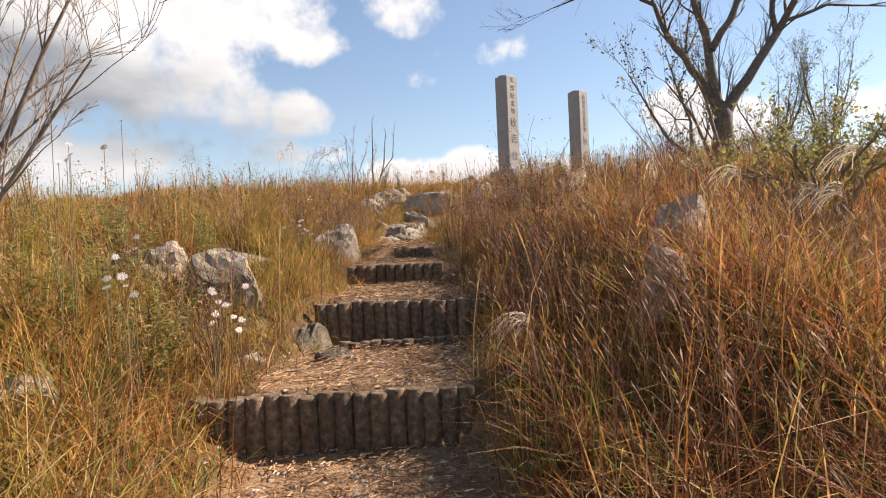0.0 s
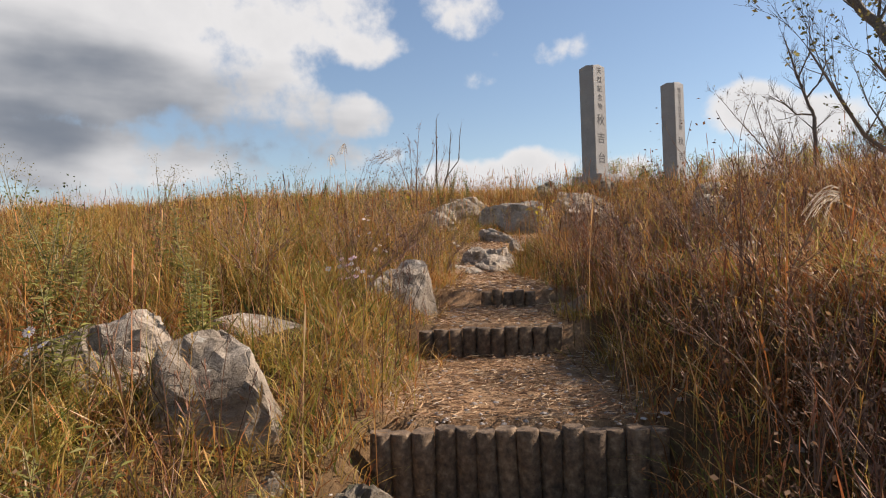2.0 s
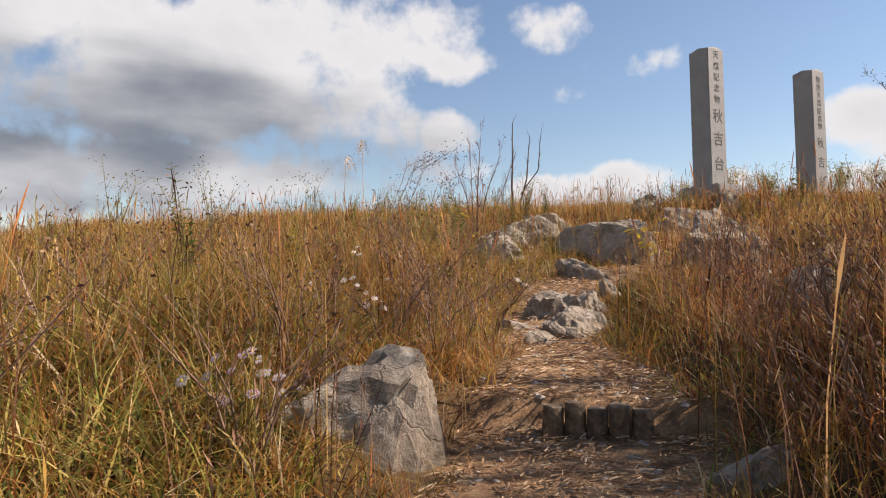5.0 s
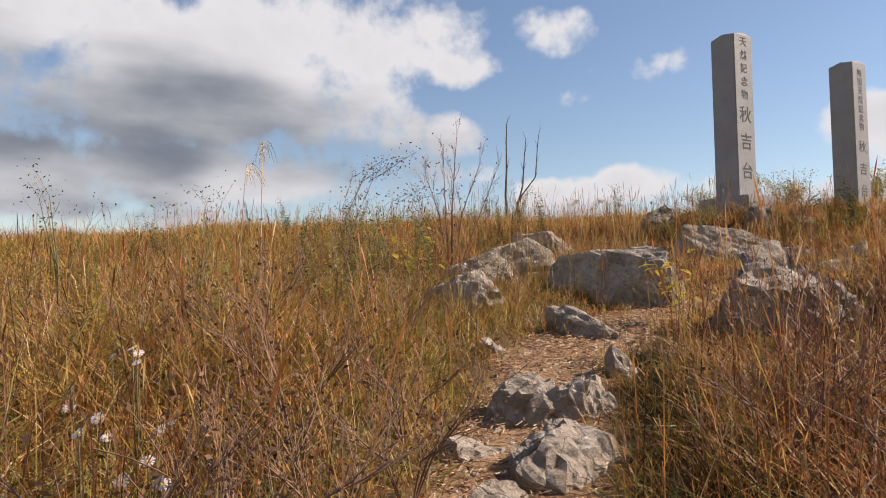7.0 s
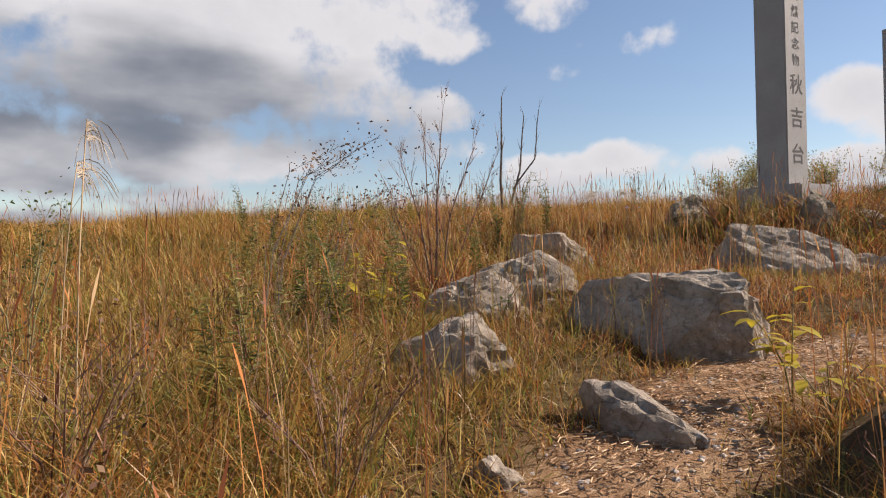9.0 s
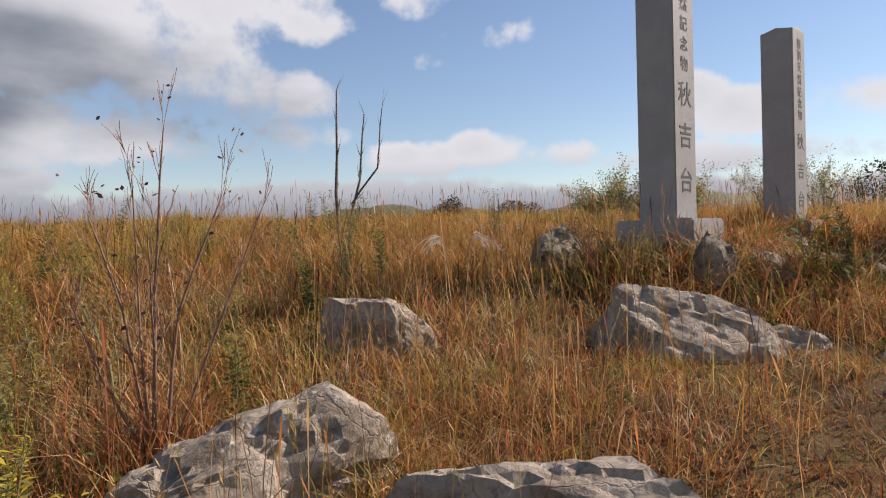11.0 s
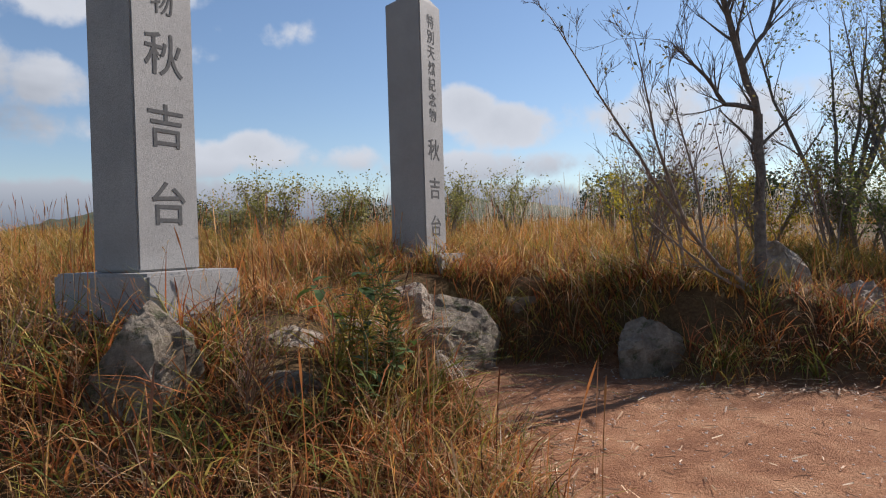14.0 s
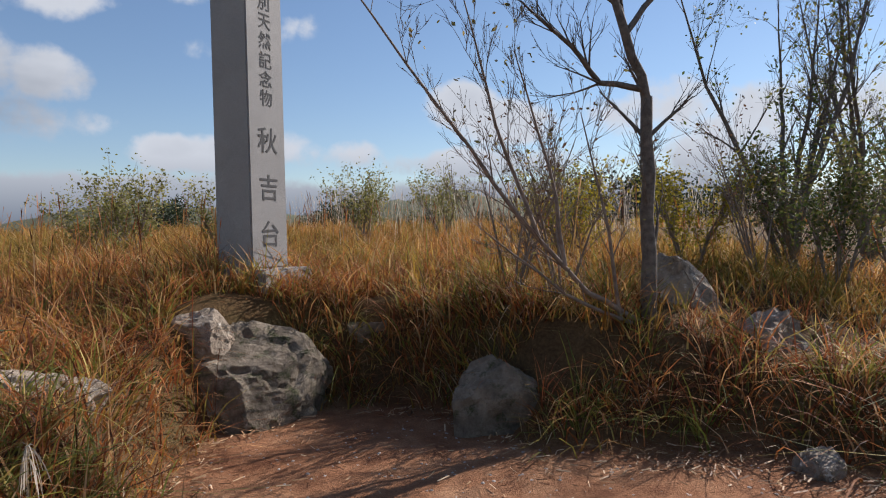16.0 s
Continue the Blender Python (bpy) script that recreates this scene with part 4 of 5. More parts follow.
tree("bare_shrub", (7.2, 22.3, 4.3), [
    [(7.4, 22.45, 4.5, .022), (6.9, 22.35, 4.75, .018), (6.35, 22.3, 5.3, .015), (5.8, 22.2, 5.95, .01), (5.1, 22.1, 6.8, .004)],
    [(6.5, 22.3, 5.15, .016), (6.2, 22.3, 5.9, .011), (5.95, 22.2, 6.7, .004)], [(6.7, 22.3, 4.95, .016), (6.6, 22.3, 5.6, .011), (6.35, 22.3, 6.4, .004)],
    [(7.3, 22.4, 4.5, .016), (6.7, 22.3, 4.75, .011), (6.1, 22.3, 5.2, .005)], [(7.2, 22.4, 4.55, .016), (7.05, 22.3, 5.2, .011), (6.85, 22.3, 6.0, .004)],
], "arching bare shrub with fine twigs and few leaves", "shrub", M_TWIG, 22, 3, M_DULLLEAF, 0.04, 1, 0.10, 0.32)
for k, (x, y) in enumerate(((6.7, 23.2), (7.0, 22.9), (9.3, 23.2))):
    z = float(height(x, y))
    r2 = random.Random(140 + k)
    limbs = []
    for j in range(6):
        a, q = r2.uniform(0, 6.28), r2.uniform(.3, .75)
        limbs.append([(x, y, z - .1, .012), (x + .5 * q * math.cos(a), y + .5 * q * math.sin(a), z + .6, .008), (x + q * math.cos(a), y + q * math.sin(a), z + r2.uniform(.9, 1.3), .003)])
    tree("dry_bush", (x, y, z), limbs, "tangled dry brown bush at the foot of the bare tree", "shrub", M_TWIG, 150 + k, 2, M_BROWNLEAF, 0.035, 1, 0.5, 0.35)
for k, (x, y, z, s) in enumerate(((10.9, 24.4, 4.5, 1.0), (12.9, 24.9, 4.6, 1.1))):
    r2 = random.Random(40 + k)
    limbs = []
    for j in range(6):
        a, q = r2.uniform(0, 6.28), r2.uniform(.5, 1.3) * s
        limbs.append([(x, y, z - .1, .05), (x + .3 * q * math.cos(a), y + .3 * q * math.sin(a), z + 1.2 * s, .035), (x + .8 * q * math.cos(a), y + .8 * q * math.sin(a), z + 2.4 * s, .02), (x + 1.1 * q * math.cos(a), y + 1.1 * q * math.sin(a), z + 3.7 * s, .006)])
    tree("leafy_shrub", (x, y, z), limbs, "tall half-bare shrub with green and yellowing leaves", "shrub", M_BARK, 30 + k, 3, M_OLIVE if k else M_LEAF, 0.055, 2, 0.24, 0.6)
for k, (x, y, s, m) in enumerate(((9.3, 24.2, .6, M_YELLOWLEAF), (10.3, 23.6, .8, M_LEAF), (11.0, 23.0, .9, M_DULLLEAF), (9.9, 22.9, .7, M_LEAF), (8.6, 25.6, .6, M_YELLOWLEAF), (3.3, 27.5, .6, M_OLIVE), (2.7, 28.2, .45, M_OLIVE),
                                  (4.4, 28.0, .5, M_OLIVE), (6.6, 29.0, .6, M_OLIVE), (8.4, 30.0, .7, M_OLIVE), (10.4, 29.5, .8, M_OLIVE))):
    z = float(height(x, y))
    r2 = random.Random(60 + k)
    limbs = []
    for j in range(5):
        a, q = r2.uniform(0, 6.28), r2.uniform(.3, .8) * s
        limbs.append([(x, y, z - .2, .02), (x + .5 * q * math.cos(a), y + .5 * q * math.sin(a), z + .7 * s, .014), (x + q * math.cos(a), y + q * math.sin(a), z + 1.3 * s, .005)])
    tree("leafy_shrub", (x, y, z), limbs, "low leafy shrub turning yellow at the meadow edge" if m is M_YELLOWLEAF else "low olive leafy shrub among the meadow grass", "shrub", M_TWIG, 50 + k, 2, m, 0.045, 6, 1.0, 0.45)


# ---- far woods and hills ----
def far_tree(x, y, z, w, h, seed):
    rnd = random.Random(seed)
    top = new("far_tree")
    top.matrix_world = pose(x, y, z)
    tagged(top, "dense dark evergreen tree on the far meadow edge", "tree", "far trees")
    V, Q = [], []
    tube(V, Q, [(0, 0, -.3), (0.05, 0, h * .3), (0, 0, h * .6)], [w * .05, w * .04, w * .02], 6)
    put("trunk", mesh_np("trunk", [tuple(v) for v in V], np.array(Q)), M_BARK, top)
    lumps = [(Vector((rnd.gauss(0, .22) * w, rnd.gauss(0, .22) * w, h * rnd.uniform(.25, .85))), rnd.uniform(.12, .24) * w) for _ in range(14)]
    spots = []
    for c, r in lumps:
        for _ in range(190):
            d = Vector((rnd.gauss(0, 1), rnd.gauss(0, 1), rnd.gauss(0, 1))).normalized()
            spots.append((c + d * r * rnd.uniform(.75, 1.05), d))
    put("crown", leaf_mesh("crown", spots, 0.045 * w, rnd, 1, 0.02 * w), M_DARKLEAF, top)


for k in range(26):
    a = radians(-2 + 3.1 * k + random.uniform(-1, 1))
    d = random.uniform(62, 95)
    x, y = 2 + d * math.sin(a), 18 + d * math.cos(a)
    far_tree(x, y, float(height(x, y)), random.uniform(4, 7), random.uniform(2.6, 4.2), 200 + k)
for k, (x, y, w, h) in enumerate(((25.8, 49.7, 5.0, 3.2), (29.0, 49.0, 5.5, 2.8), (33.5, 49.5, 6.0, 2.8))):
    far_tree(x, y, float(height(x, y)), w, h, 300 + k)


def far_hill(x, y, w, d, h, seed):
    n, m = 60, 14
    V, Q = [], []
    for j in range(m):
        for i in range(n):
            u, v = i / (n - 1) * 2 - 1, j / (m - 1) * 2 - 1
            z = h * max(0, (1 - u * u)) ** 1.2 * max(0, 1 - v * v) * (1 + .25 * noise.noise(Vector((u * 4, v * 2, seed))) + .1 * noise.noise(Vector((u * 30, v * 6, seed))))
            V.append((x + u * w, y + v * d, 3.0 + z))
    for j in range(m - 1):
        for i in range(n - 1):
            Q.append((j * n + i, j * n + i + 1, j * n + n + i + 1, j * n + n + i))
    put("far_hill", mesh_np("far_hill", V, np.array(Q), smooth_shade=True), M_FAR, None, "low wooded hill on the horizon", "hill", "", "structure")


far_hill(-25, 420, 150, 60, 25, 1)
far_hill(170, 460, 210, 70, 32, 2)
far_hill(-260, 500, 200, 60, 14, 3)
far_hill(420, 420, 220, 80, 28, 4)


# ---- litter, gravel, stalks and flowers ----
def litter(name, n, xr, yr, mat, label, size, seed, test):
    r = np.random.default_rng(seed)
    p = np.stack([r.uniform(*xr, n), r.uniform(*yr, n)], -1)
    p = p[r.random(n) < test(p[:, 0], p[:, 1])]
    n = len(p)
    z = height(p[:, 0], p[:, 1]) + r.uniform(0.004, 0.03, n)
    a, L = r.uniform(0, 6.283, n), size * r.uniform(0.4, 1.5, n)
    w = size * 0.045 * r.uniform(0.6, 1.6, n)
    t = r.normal(0, 0.22, n)
    dx, dy, dz = np.cos(a) * L / 2, np.sin(a) * L / 2, np.abs(t) * L / 2
    sx, sy = -np.sin(a) * w, np.cos(a) * w
    V = np.stack([np.stack([p[:, 0] - dx - sx, p[:, 1] - dy - sy, z - dz * .2], -1), np.stack([p[:, 0] - dx + sx, p[:, 1] - dy + sy, z - dz * .2 + .003], -1),
                  np.stack([p[:, 0] + dx + sx, p[:, 1] + dy + sy, z + dz + .003], -1), np.stack([p[:, 0] + dx - sx, p[:, 1] + dy - sy, z + dz], -1)], 1)
    put(name, mesh_np(name, V, np.arange(4 * n).reshape(-1, 4)), mat, None, label, "litter", "", "stuff")


litter("straw_litter", 210000, (-1.2, 3.2), (3.4, 19.6), M_LITTER, "fallen straw and dry stems strewn over the path", 0.042, 31, lambda x, y: smooth(0.3, 0.8, bareness(x, y)) * (0.55 + 0.45 * ripple(x, y, 0.8)))
litter("straw_litter", 22000, (2.5, 9.5), (18, 23.3), M_LITTER, "sparse dry stems on the red earth", 0.07, 32, lambda x, y: bareness(x, y) * np.clip(smooth(0.6, 1.0, square(x, y)) + .06, 0, 1))


def gravel(name, n, xr, yr, lo, hi, seed, label, test):
    r = np.random.default_rng(seed)
    oct_v = np.array([(1, 0, 0), (0, 1, 0), (-1, 0, 0), (0, -1, 0), (0, 0, .7), (.6, .6, .35), (-.6, .5, .4), (-.5, -.6, .3), (.6, -.6, .4)])
    oct_f = np.array([(0, 5, 4), (5, 1, 4), (1, 6, 4), (6, 2, 4), (2, 7, 4), (7, 3, 4), (3, 8, 4), (8, 0, 4), (0, 1, 5), (1, 2, 6), (2, 3, 7), (3, 0, 8)])
    p = np.stack([r.uniform(*xr, n), r.uniform(*yr, n)], -1)
    p = p[r.random(n) < test(p[:, 0], p[:, 1])]
    n = len(p)
    s = lo + (hi - lo) * r.random(n) ** 3
    a = r.uniform(0, 6.283, n)
    v = oct_v[None] * r.uniform(0.65, 1.3, (n, 9, 1)) * s[:, None, None]
    x = v[..., 0] * np.cos(a)[:, None] - v[..., 1] * np.sin(a)[:, None] + p[:, 0, None]
    y = v[..., 0] * np.sin(a)[:, None] + v[..., 1] * np.cos(a)[:, None] + p[:, 1, None]
    z = v[..., 2] + (height(p[:, 0], p[:, 1]) - 0.004)[:, None]
    f = (np.arange(n) * 9)[:, None, None] + oct_f[None]
    put(name, mesh_np(name, np.stack([x, y, z], -1), None, f.reshape(-1, 3)), M_PEBBLE, None, label, "gravel", "", "stuff")


gravel("gravel", 26000, (-1.2, 2.5), (3.5, 18.5), 0.005, 0.024, 41, "pale crushed stone on the trodden path", lambda x, y: bareness(x, y) * (0.6 + 0.4 * ripple(x, y, 1.2)))
gravel("gravel", 9000, (2.5, 9.5), (17.8, 23), 0.003, 0.016, 42, "fine pale grit on the red earth", lambda x, y: bareness(x, y))


def seed_stalks(n, xr, yr, lo, hi, seed, mat, label):
    """Thin upright stalks with a narrow seed head."""
    r = np.random.default_rng(seed)
    p = np.stack([r.uniform(*xr, n), r.uniform(*yr, n)], -1)
    p = p[r.random(n) < (1 - bareness(p[:, 0], p[:, 1])) * off_rocks(p[:, 0], p[:, 1])]
    n = len(p)
    z = height(p[:, 0], p[:, 1]) - 0.02
    H = r.uniform(lo, hi, n)
    a, lean = r.uniform(0, 6.283, n), r.uniform(0.02, 0.22, n)
    b = r.uniform(0, 6.283, n)
    rows = [(0, .0025), (.5, .002), (.82, .002), (.89, .0055), (.95, .004), (1.0, .0008)]
    V = np.zeros((n, 12, 3), np.float32)
    for k, (s, w) in enumerate(rows):
        cx, cy = p[:, 0] + np.cos(a) * lean * H * s ** 2, p[:, 1] + np.sin(a) * lean * H * s ** 2
        for j, g in ((0, -1), (1, 1)):
            V[:, 2 * k + j] = np.stack([cx + g * w * np.cos(b), cy + g * w * np.sin(b), z + H * s], -1)
    base = (np.arange(n) * 12)[:, None]
    q = np.concatenate([base + np.array([[2 * k, 2 * k + 1, 2 * k + 3, 2 * k + 2]]) for k in range(5)])
    put("seed_stalks", mesh_np("seed_stalks", V, q), mat, None, label, "grass", "", "stuff")


seed_stalks(1500, (-7, 6), (6, 26), 0.45, 0.85, 51, M_RUSSET, "reddish seed stalks standing above the grass")
seed_stalks(1800, (-12, 12), (14, 34), 0.6, 1.05, 52, M_RUSSET, "pale seed stalks along the skyline")
seed_stalks(1500, (6, 30), (27, 42), 0.8, 1.4, 53, M_PLUME, "silvery plume grass in the far meadow")


def panicle_grass(n, xr, yr, lo, hi, seed, mat, label, keep, twigs=7, head=0.2):
    """Fine stalks that end in an open, feathery seed head."""
    r = np.random.default_rng(seed)
    p = np.stack([r.uniform(*xr, n), r.uniform(*yr, n)], -1)
    p = p[r.random(n) < (1 - bareness(p[:, 0], p[:, 1])) * off_rocks(p[:, 0], p[:, 1]) * keep(p[:, 0], p[:, 1])]
    n = len(p)
    z = height(p[:, 0], p[:, 1]) - 0.02
    H = r.uniform(lo, hi, n)
    a, lean, b = r.uniform(0, 6.283, n), r.uniform(0.03, 0.35, n), r.uniform(0, 6.283, n)

    def at(s):
        return np.stack([p[:, 0] + np.cos(a) * lean * H * s ** 2, p[:, 1] + np.sin(a) * lean * H * s ** 2, z + H * (s - 0.12 * lean * s ** 3)], -1)

    side = np.stack([np.cos(b), np.sin(b), np.zeros(n)], -1)
    V = np.zeros((n, 6 + 4 * twigs, 3), np.float32)
    for k, (s, w) in enumerate(((0, .0022), (.6, .0018), (1.0, .001))):
        V[:, 2 * k], V[:, 2 * k + 1] = at(s) - side * w, at(s) + side * w
    for k in range(twigs):
        s = 1 - head * (k + 0.4) / twigs
        out, c = r.uniform(0, 6.283, n), at(s)
        L = H * head * r.uniform(0.25, 0.6, n)
        d = np.stack([np.cos(out) * 0.6, np.sin(out) * 0.6, r.uniform(0.3, 1.0, n)], -1) * L[:, None]
        w = np.stack([-np.sin(out), np.cos(out), np.zeros(n)], -1) * 0.0024
        q = 6 + 4 * k
        V[:, q], V[:, q + 1], V[:, q + 2], V[:, q + 3] = c, c + d * 0.6 - w, c + d, c + d * 0.6 + w
    base = (np.arange(n) * (6 + 4 * twigs))[:, None]
    quads = [np.array([[0, 1, 3, 2]]), np.array([[2, 3, 5, 4]])] + [np.array([[6 + 4 * k, 7 + 4 * k, 8 + 4 * k, 9 + 4 * k]]) for k in range(twigs)]
    put("panicle_grass", mesh_np("panicle_grass", V, np.concatenate([base + q for q in quads])), mat, None, label, "grass", "", "stuff")


panicle_grass(9000, (-5.5, 3.5), (4, 24), 0.4, 0.75, 54, M_GRASS, "straw-coloured feathery seed heads over the meadow grass", lambda x, y: np.clip(0.55 + 0.6 * ripple(x, y, 2.2), 0.1, 1))
panicle_grass(5200, (0.3, 4.5), (5, 15), 0.4, 0.75, 55, M_BROWNSTEM, "dark red-brown seed stalks crowding the bank", lambda x, y: np.clip(0.6 + 0.5 * ripple(x, y, 1.6), 0.15, 1))
panicle_grass(5000, (-6, 0), (6, 17), 0.4, 0.7, 56, M_BROWNSTEM, "red-brown seed stalks among the ochre grass", lambda x, y: np.clip(0.3 + 0.8 * ripple(x, y, 1.9), 0, 1))

PLUMES = [(2.37, 8.09, 3.08, 2.6), (3.05, 7.90, 3.19, 1.9), (2.69, 7.50, 2.88, 3.0), (2.99, 8.30, 2.95, 3.1), (1.60, 9.38, 3.27, 2.0), (1.59, 7.49, 2.61, 1.8), (0.78, 7.19, 2.20, 2.6),
          (1.96, 8.88, 3.24, 1.2), (-0.29, 20.29, 4.85, 2.9), (-0.18, 20.47, 4.88, 0.2), (-2.23, 14.50, 4.67, 2.0), (-2.54, 14.74, 4.55, 1.7), (3.75, 21.15, 4.48, 5.0)]
# clusters of asters: centre, spread, number, pink or white
CLUSTERS = [(-1.22, 6.93, 2.45, .10, 6, 0), (-.85, 7.2, 2.25, .12, 11, 0), (-1.24, 10.9, 2.82, .09, 6, 0), (-1.33, 10.7, 2.86, .1, 9, 1), (-1.35, 12.3, 3.12, .12, 7, 0), (-1.8, 8.2, 2.68, .12, 3, 0),
            (-1.63, 7.44, 3.2, .2, 7, 0), (2.24, 6.9, 1.9, .05, 2, 1), (-1.7, 14.85, 3.2, .1, 3, 1), (-1.28, 14.75, 3.1, .09, 5, 0), (.25, 21.6, 4.8, .25, 6, 1), (.74, 19.8, 3.73, .06, 2, 0), (.7, 21.6, 4.85, .1, 3, 1), (-1.7, 12.5, 3.22, .2, 10, 0)]


def ribbon(V, Q, pts, w0, w1, side):
    """A flat strip along pts, w0 to w1 wide."""
    k0 = len(V)
    n = len(pts)
    for i, p in enumerate(pts):
        w = (w0 + (w1 - w0) * i / (n - 1)) / 2
        V += [p - side * w, p + side * w]
    for i in range(n - 1):
        a = k0 + 2 * i
        Q.append((a, a + 1, a + 3, a + 2))


def pampas(x, y, ztop, lean, seed):
    """A tall stalk whose silky plume nods over."""
    rnd = random.Random(seed)
    z0 = float(height(x, y))
    H = ztop - z0
    top = new("pampas_grass")
    top.matrix_world = pose(x, y, z0 - .02)
    tagged(top, "tall pampas grass stalk with a nodding silvery plume", "grass", "pampas plumes")
    d = Vector((math.cos(lean), math.sin(lean), 0))
    pts = [d * (.10 * H * s * s) + Vector((0, 0, H * (s - .05 * s ** 4))) for s in (0, .3, .6, .85, 1)]
    V, Q = [], []
    tube(V, Q, pts, [.004, .0035, .003, .0025, .002], 5)
    put("stalk", mesh_np("stalk", [tuple(v) for v in V], np.array(Q)), M_STRAW, top)
    V, Q = [], []
    for _ in range(26):
        q = pts[-1] - Vector((0, 0, rnd.uniform(0, .08)))
        e = d + Vector((rnd.uniform(-.5, .5), rnd.uniform(-.5, .5), 0))
        L = rnd.uniform(.14, .27)
        line = [q + e * (L * s * .75) + Vector((0, 0, L * (.55 * s - 1.0 * s * s))) for s in (0, .25, .5, .75, 1)]
        ribbon(V, Q, line, .007, .003, Vector((rnd.uniform(-1, 1), rnd.uniform(-1, 1), rnd.uniform(-1, 1))).normalized())
    put("plume", mesh_np("plume", [tuple(v) for v in V], np.array(Q)), M_PLUME, top)


for k, (x, y, z, a) in enumerate(PLUMES):
    pampas(x, y, z, a, 700 + k)


def aster(x, y, z, size, pink, seed):
    """A wild aster: a thin stem, a ring of narrow petals and a yellow eye."""
    rnd = random.Random(seed)
    z0 = min(float(height(x, y)), z - .1)
    top = new("wild_aster")
    top.matrix_world = pose(x, y, z0)
    tagged(top, "pale pink wild aster on a thin stem" if pink else "white wild aster with a yellow eye", "flower", "wild asters")
    h = z - z0
    V, Q = [], []
    tube(V, Q, [(.03 * rnd.uniform(-1, 1), .02, -.02), (.01, 0, h * .5), (0, 0, h)], [.003, .0025, .002], 4)
    put("stem", mesh_np("stem", [tuple(v) for v in V], np.array(Q)), M_STEM, top)
    n = Vector((rnd.uniform(-.5, .5), rnd.uniform(-1.0, -.3), rnd.uniform(.4, 1))).normalized()
    u = n.cross(Vector((1, .2, .1))).normalized()
    w = n.cross(u)
    c = Vector((0, 0, h))
    V, Q = [], []
    m = 13
    for i in range(m):
        a = 6.283 * i / m + rnd.uniform(-.08, .08)
        e = u * math.cos(a) + w * math.sin(a)
        s = u * -math.sin(a) + w * math.cos(a)
        R = size * rnd.uniform(.85, 1.1)
        ribbon(V, Q, [c + e * R * .22, c + e * R * .65 + n * R * .10, c + e * R + n * R * .04], R * .20, R * .26, s)
    put("petals", mesh_np("petals", [tuple(v) for v in V], np.array(Q)), M_PINKPETAL if pink else M_PETAL, top)
    bm = bmesh.new()
    bmesh.ops.create_icosphere(bm, subdivisions=1, radius=size * .28)
    for v in bm.verts:
        v.co = c + n * size * .05 + u * v.co.x + w * v.co.y + n * v.co.z * .5
    bm_put("eye", bm, M_FLOWEREYE, top)


for k, (x, y, z, s, n, pink) in enumerate(CLUSTERS):
    r3 = random.Random(820 + k)
    for j in range(n):
        aster(x + r3.uniform(-s, s), y + r3.uniform(-s, s), z + r3.uniform(-s, s), r3.uniform(.016, .025), pink and r3.random() < .8, 800 + 20 * k + j)


def leafy_plant(x, y, h, n, leaf, mat, label, seed, lean=0.5):
    rnd = random.Random(seed)
    z0 = float(height(x, y))
    top = new("leafy_plant")
    top.matrix_world = pose(x, y, z0 - .02)
    tagged(top, label, "plant")
    spots = []
    for k in range(4):
        V, Q = [], []
        a = rnd.uniform(0, 6.283)
        d = Vector((math.cos(a), math.sin(a), 0)) * lean * rnd.uniform(.3, 1) * h
        hh = h * rnd.uniform(.6, 1)
        pts = [d * s * s + Vector((0, 0, hh * s)) for s in (0, .4, .75, 1)]
        tube(V, Q, pts, [.005, .004, .003, .002], 4)
        spots += [pts[1].lerp(pts[3], rnd.random()) for _ in range(n // 4)]
        put("stem", mesh_np("stem", [tuple(v) for v in V], np.array(Q)), M_STEM, top)
    for c in spots:
        V, Q = [], []
        a = rnd.uniform(0, 6.283)
        e = Vector((math.cos(a), math.sin(a), rnd.uniform(-.1, .6))).normalized()
        s = e.cross(Vector((0, 0, 1))).normalized()
        L = leaf * rnd.uniform(.6, 1.2)
        k0 = 0
        for i, (t, w) in enumerate(((0, .02), (.2, .34), (.5, .46), (.8, .26), (1, .02))):
            m = c + e * L * t + Vector((0, 0, -.35 * L * t * t))
            V += [m - s * L * w / 2 + Vector((0, 0, .08 * L * w)), m, m + s * L * w / 2 + Vector((0, 0, .08 * L * w))]
        for i in range(4):
            Q += [(3 * i, 3 * i + 1, 3 * i + 4, 3 * i + 3), (3 * i + 1, 3 * i + 2, 3 * i + 5, 3 * i + 4)]
        put("leaf", mesh_np("leaf", [tuple(v) for v in V], np.array(Q), smooth_shade=True), mat, top)


PLANTS = [(-2.0, 17.1, .95, 34, .13, M_YELLOWLEAF), (-2.1, 16.7, .8, 28, .12, M_YELLOWLEAF), (3.31, 21.35, .85, 34, .15, M_BROADLEAF), (3.45, 21.0, .4, 18, .12, M_BROADLEAF), (.57, 16.3, .7, 28, .14, M_YELLOWLEAF), (.62, 15.9, .4, 16, .12, M_YELLOWLEAF),
          (-1.1, 17.2, .45, 14, .08, M_BROADLEAF), (3.3, 20.85, .55, 24, .10, M_BROADLEAF), (-1.65, 17.0, .6, 14, .09, M_YELLOWLEAF), (-1.9, 17.9, .5, 14, .08, M_BROADLEAF)]
for k, (x, y, h, n, leaf, mat) in enumerate(PLANTS):
    leafy_plant(x, y, h, n, leaf, mat, "weed with yellowing leaves growing beside the rocks" if mat is M_YELLOWLEAF else "green broad-leaved weed growing beside the path", 900 + k)

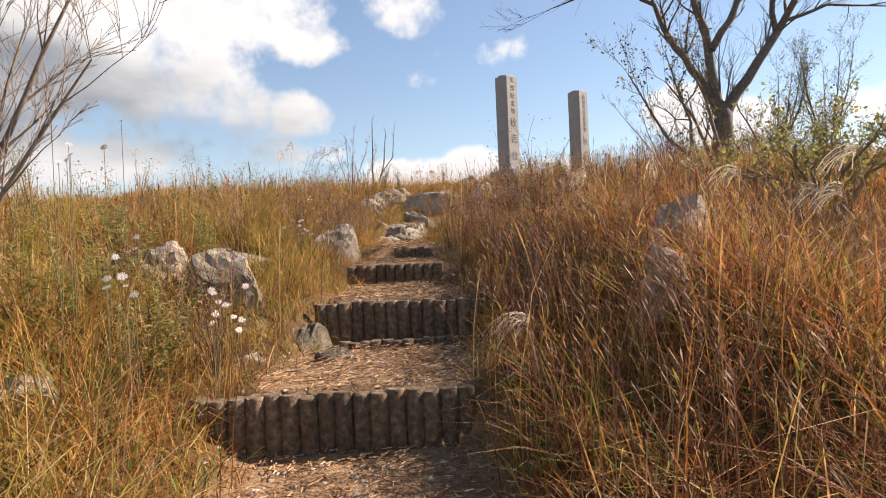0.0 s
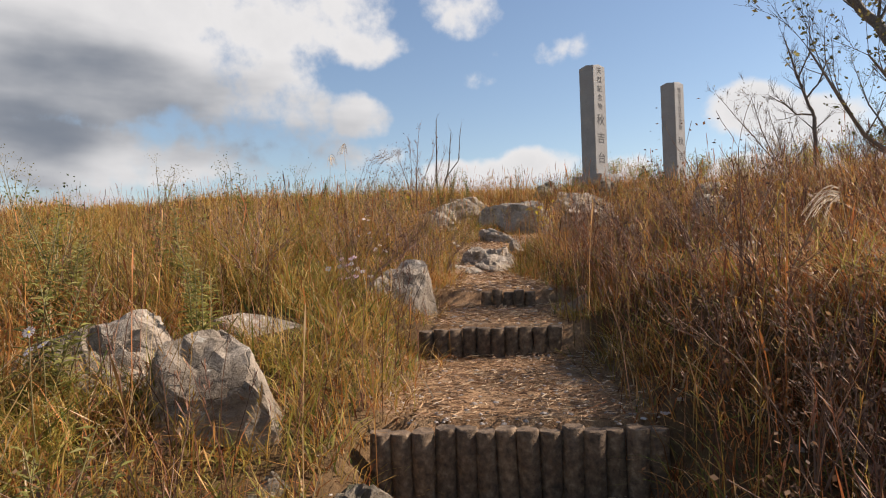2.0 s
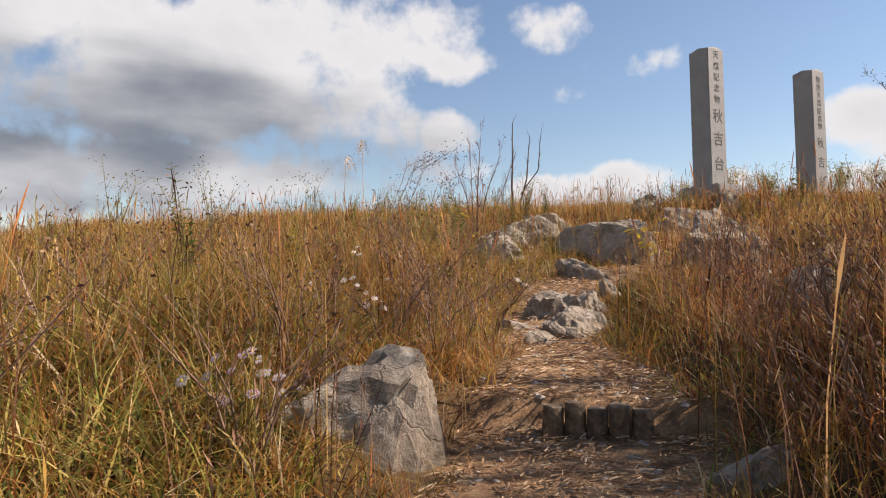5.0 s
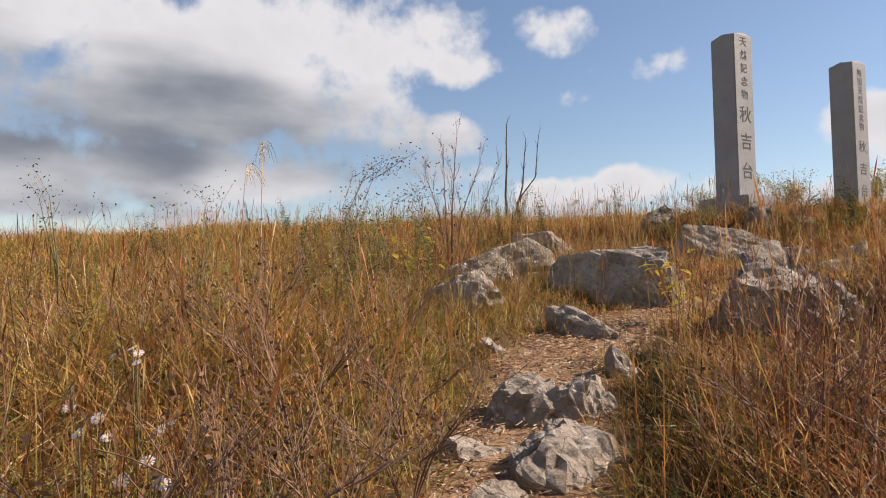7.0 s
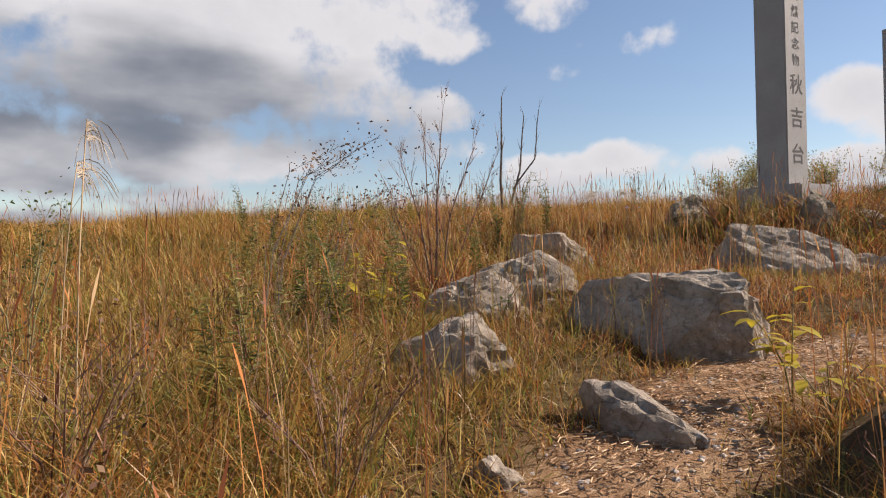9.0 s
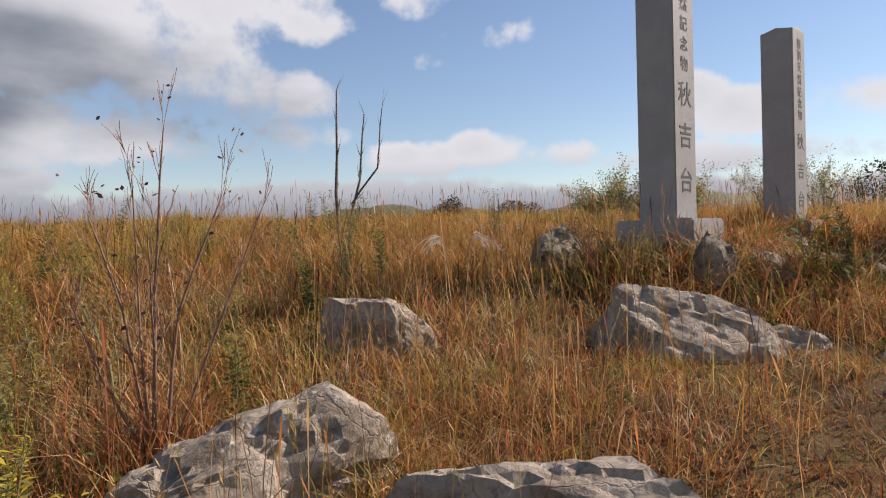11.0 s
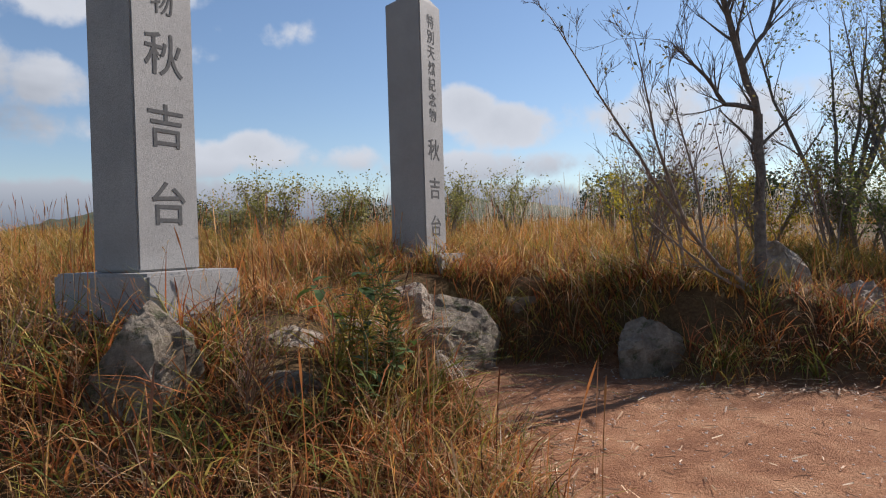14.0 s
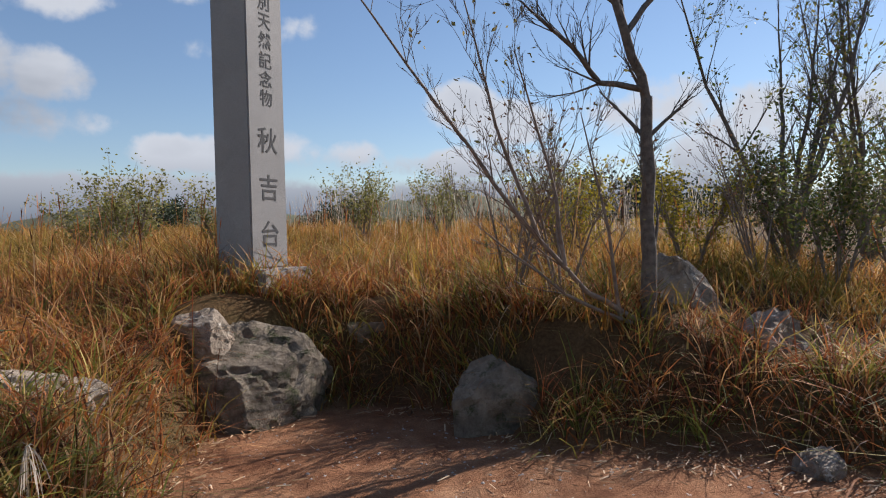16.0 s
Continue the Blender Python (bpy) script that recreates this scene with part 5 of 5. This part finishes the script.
for k, (x, y, h) in enumerate(((-1.15, 12.9, .5), (-1.5, 13.2, .55), (-1.0, 13.7, .4), (-.9, 12.6, .45), (-1.35, 11.3, .55), (-1.15, 10.6, .5), (.95, 12.0, .6), (1.15, 9.6, .7), (.9, 8.3, .5), (-2.3, 13.4, .5), (1.5, 21.3, .4), (1.2, 21.5, .45), (2.7, 20.9, .45), (-1.0, 7.5, .45), (.85, 7.7, .4), (1.05, 8.1, .45), (1.25, 8.6, .5), (.9, 9.1, .4), (1.2, 9.3, .5), (1.45, 8.0, .5), (.85, 9.9, .4), (1.1, 10.2, .5), (.75, 11.0, .4), (1.3, 7.5, .45), (.8, 12.6, .45), (.55, 13.3, .4), (-.95, 12.2, .45), (-1.15, 12.0, .4), (-.8, 13.1, .4), (-1.8, 10.2, .5), (-2.4, 11.4, .5), (-2.0, 14.2, .5), (-1.3, 14.6, .45), (-2.9, 12.6, .5), (1.1, 11.6, .5), (1.35, 12.4, .5), (.85, 14.2, .4), (1.6, 11.4, .5))):
    z = float(height(x, y))
    r2 = random.Random(600 + k)
    limbs = []
    for j in range(5):
        a = r2.uniform(0, 6.28)
        limbs.append([(x, y, z - .05, .005), (x + .1 * math.cos(a), y + .1 * math.sin(a), z + .5 * h, .004), (x + .28 * math.cos(a), y + .28 * math.sin(a), z + h * r2.uniform(.7, 1.1), .002)])
    tree("dry_weed", (x, y, z), limbs, "withered dark brown weed in a tangled clump", "plant", M_REDTWIG, 620 + k, 1, M_BROWNLEAF, 0.02, 5, 1.0, 0.2)


# tall leafy weeds scattered over the slope
def goldenrod(h, stems, leaf, mat, label, seed):
    """Upright stems set all round with narrow leaves."""
    rnd = random.Random(seed)
    top = new("leafy_weed")
    tagged(top, label, "plant", "leafy weeds")
    for _ in range(stems):
        a, out = rnd.uniform(0, 6.283), rnd.uniform(.05, .3) * h
        d, hh = Vector((math.cos(a), math.sin(a), 0)) * out, h * rnd.uniform(.65, 1.05)
        root = Vector((rnd.gauss(0, .05), rnd.gauss(0, .05), -.03))
        pts = [root + d * t * t + Vector((0, 0, hh * t)) for t in (0, .35, .7, 1)]
        V, Q = [], []
        tube(V, Q, pts, [.0045, .004, .003, .0015], 4)
        stem = put("stem", mesh_np("stem", [tuple(v) for v in V], np.array(Q)), M_STEM, top)
        V, Q = [], []
        for k in range(46):
            t = .15 + .85 * (k + rnd.random()) / 46
            c = root + d * t * t + Vector((0, 0, hh * t))
            b = 2.4 * k + rnd.uniform(-.4, .4)
            L = leaf * rnd.uniform(.7, 1.2) * (1.15 - .65 * t)
            e = Vector((math.cos(b), math.sin(b), rnd.uniform(.1, .9))).normalized()
            w = Vector((-math.sin(b), math.cos(b), rnd.uniform(-.5, .5))).normalized() * L * .11
            n = len(V)
            V += [c, c + e * L * .45 - w, c + e * L + Vector((0, 0, -.2 * L)), c + e * L * .45 + w]
            Q.append((n, n + 1, n + 2, n + 3))
        put("foliage", mesh_np("foliage", [tuple(v) for v in V], np.array(Q)), mat, stem)
    return top


WEEDS = [goldenrod(.85, 5, .11, M_OLIVE, "tall olive weed with narrow leaves in the meadow", 951), goldenrod(.7, 6, .10, M_OLIVE, "bushy olive weed with narrow leaves in the meadow", 952),
         goldenrod(.95, 4, .12, M_LEAF, "tall dark green leafy weed above the grass", 953), goldenrod(.65, 5, .09, M_YELLOWLEAF, "yellow-green leafy weed among the dry grass", 954)]
weed_rnd = random.Random(77)
weed_spots = [(-1.75, 5.9), (-2.1, 5.6), (-1.5, 5.5), (-2.4, 6.2), (-1.9, 6.4), (-3.0, 8.9), (-3.3, 9.2), (-2.7, 9.6), (-2.0, 16.4), (-2.3, 16.9), (-2.5, 16.4), (-1.9, 17.1), (-2.7, 17.3), (-2.2, 17.6), (-2.9, 16.8), (3.35, 21.3), (3.5, 21.1)]
while len(weed_spots) < 100:
    x, y = weed_rnd.uniform(-8, -.9), weed_rnd.uniform(6.5, 27)
    if way_distance(x, y) > 1.1 and off_rocks(x, y) and ripple(x, y, 2.6) > -.25:
        weed_spots.append((x, y))
for k, (x, y) in enumerate(weed_spots):
    m = pose(x, y, float(height(x, y)), 0, 0, weed_rnd.uniform(0, 360))
    if k < 4:
        WEEDS[k].matrix_world = m
    else:
        copy_thing(WEEDS[weed_rnd.choice((0, 0, 1, 1, 2, 3))], m)

# dead weeds whose dark seed heads nod over together
for k, (x, y, h) in enumerate(((-2.45, 16.3, 1.35), (-2.2, 16.5, 1.2), (-2.7, 16.6, 1.4))):
    z = float(height(x, y))
    r2 = random.Random(660 + k)
    limbs = []
    for j in range(3):
        q, v = r2.uniform(.35, .75), r2.uniform(-.15, .25)
        limbs.append([(x, y, z - .05, .003), (x + .15 * q, y + .3 * v, z + .5 * h, .0025), (x + .5 * q, y + .7 * v, z + .88 * h, .002), (x + q, y + v, z + h * r2.uniform(.92, 1.04), .001)])
    tree("dead_weed", (x, y, z), limbs, "dead weed with nodding dark brown seed heads", "plant", M_TWIG, 670 + k, 1, M_BROWNLEAF, 0.024, 5, 1.0, 0.07, 0.4)

# weeds with small dark leaves that stand above the slope
for k, (x, y, h) in enumerate(((-3.4, 9.6, .95), (-3.0, 9.9, .8), (-4.2, 10.5, 1.0), (-4.6, 14.0, 1.1), (-3.9, 14.6, 1.0), (-3.2, 15.2, .95), (-5.4, 12.5, 1.0), (-2.6, 17.4, .95), (-2.2, 18.6, .9), (-1.4, 21.5, .9), (-3.6, 19.5, .9), (.2, 23.0, .8), (-2.9, 7.6, .9), (-3.6, 8.2, 1.1))):
    z = float(height(x, y))
    r2 = random.Random(500 + k)
    limbs = []
    for j in range(4):
        a = r2.uniform(0, 6.28)
        limbs.append([(x, y, z - .05, .006), (x + .06 * math.cos(a), y + .06 * math.sin(a), z + .55 * h, .005), (x + .2 * math.cos(a), y + .2 * math.sin(a), z + h * r2.uniform(.85, 1.1), .002)])
    tree("tall_weed", (x, y, z), limbs, "tall dark green weed with small narrow leaves", "plant", M_STEM, 520 + k, 1, M_LEAF if k % 3 else M_DULLLEAF, 0.022, 7, 1.0, 0.16)
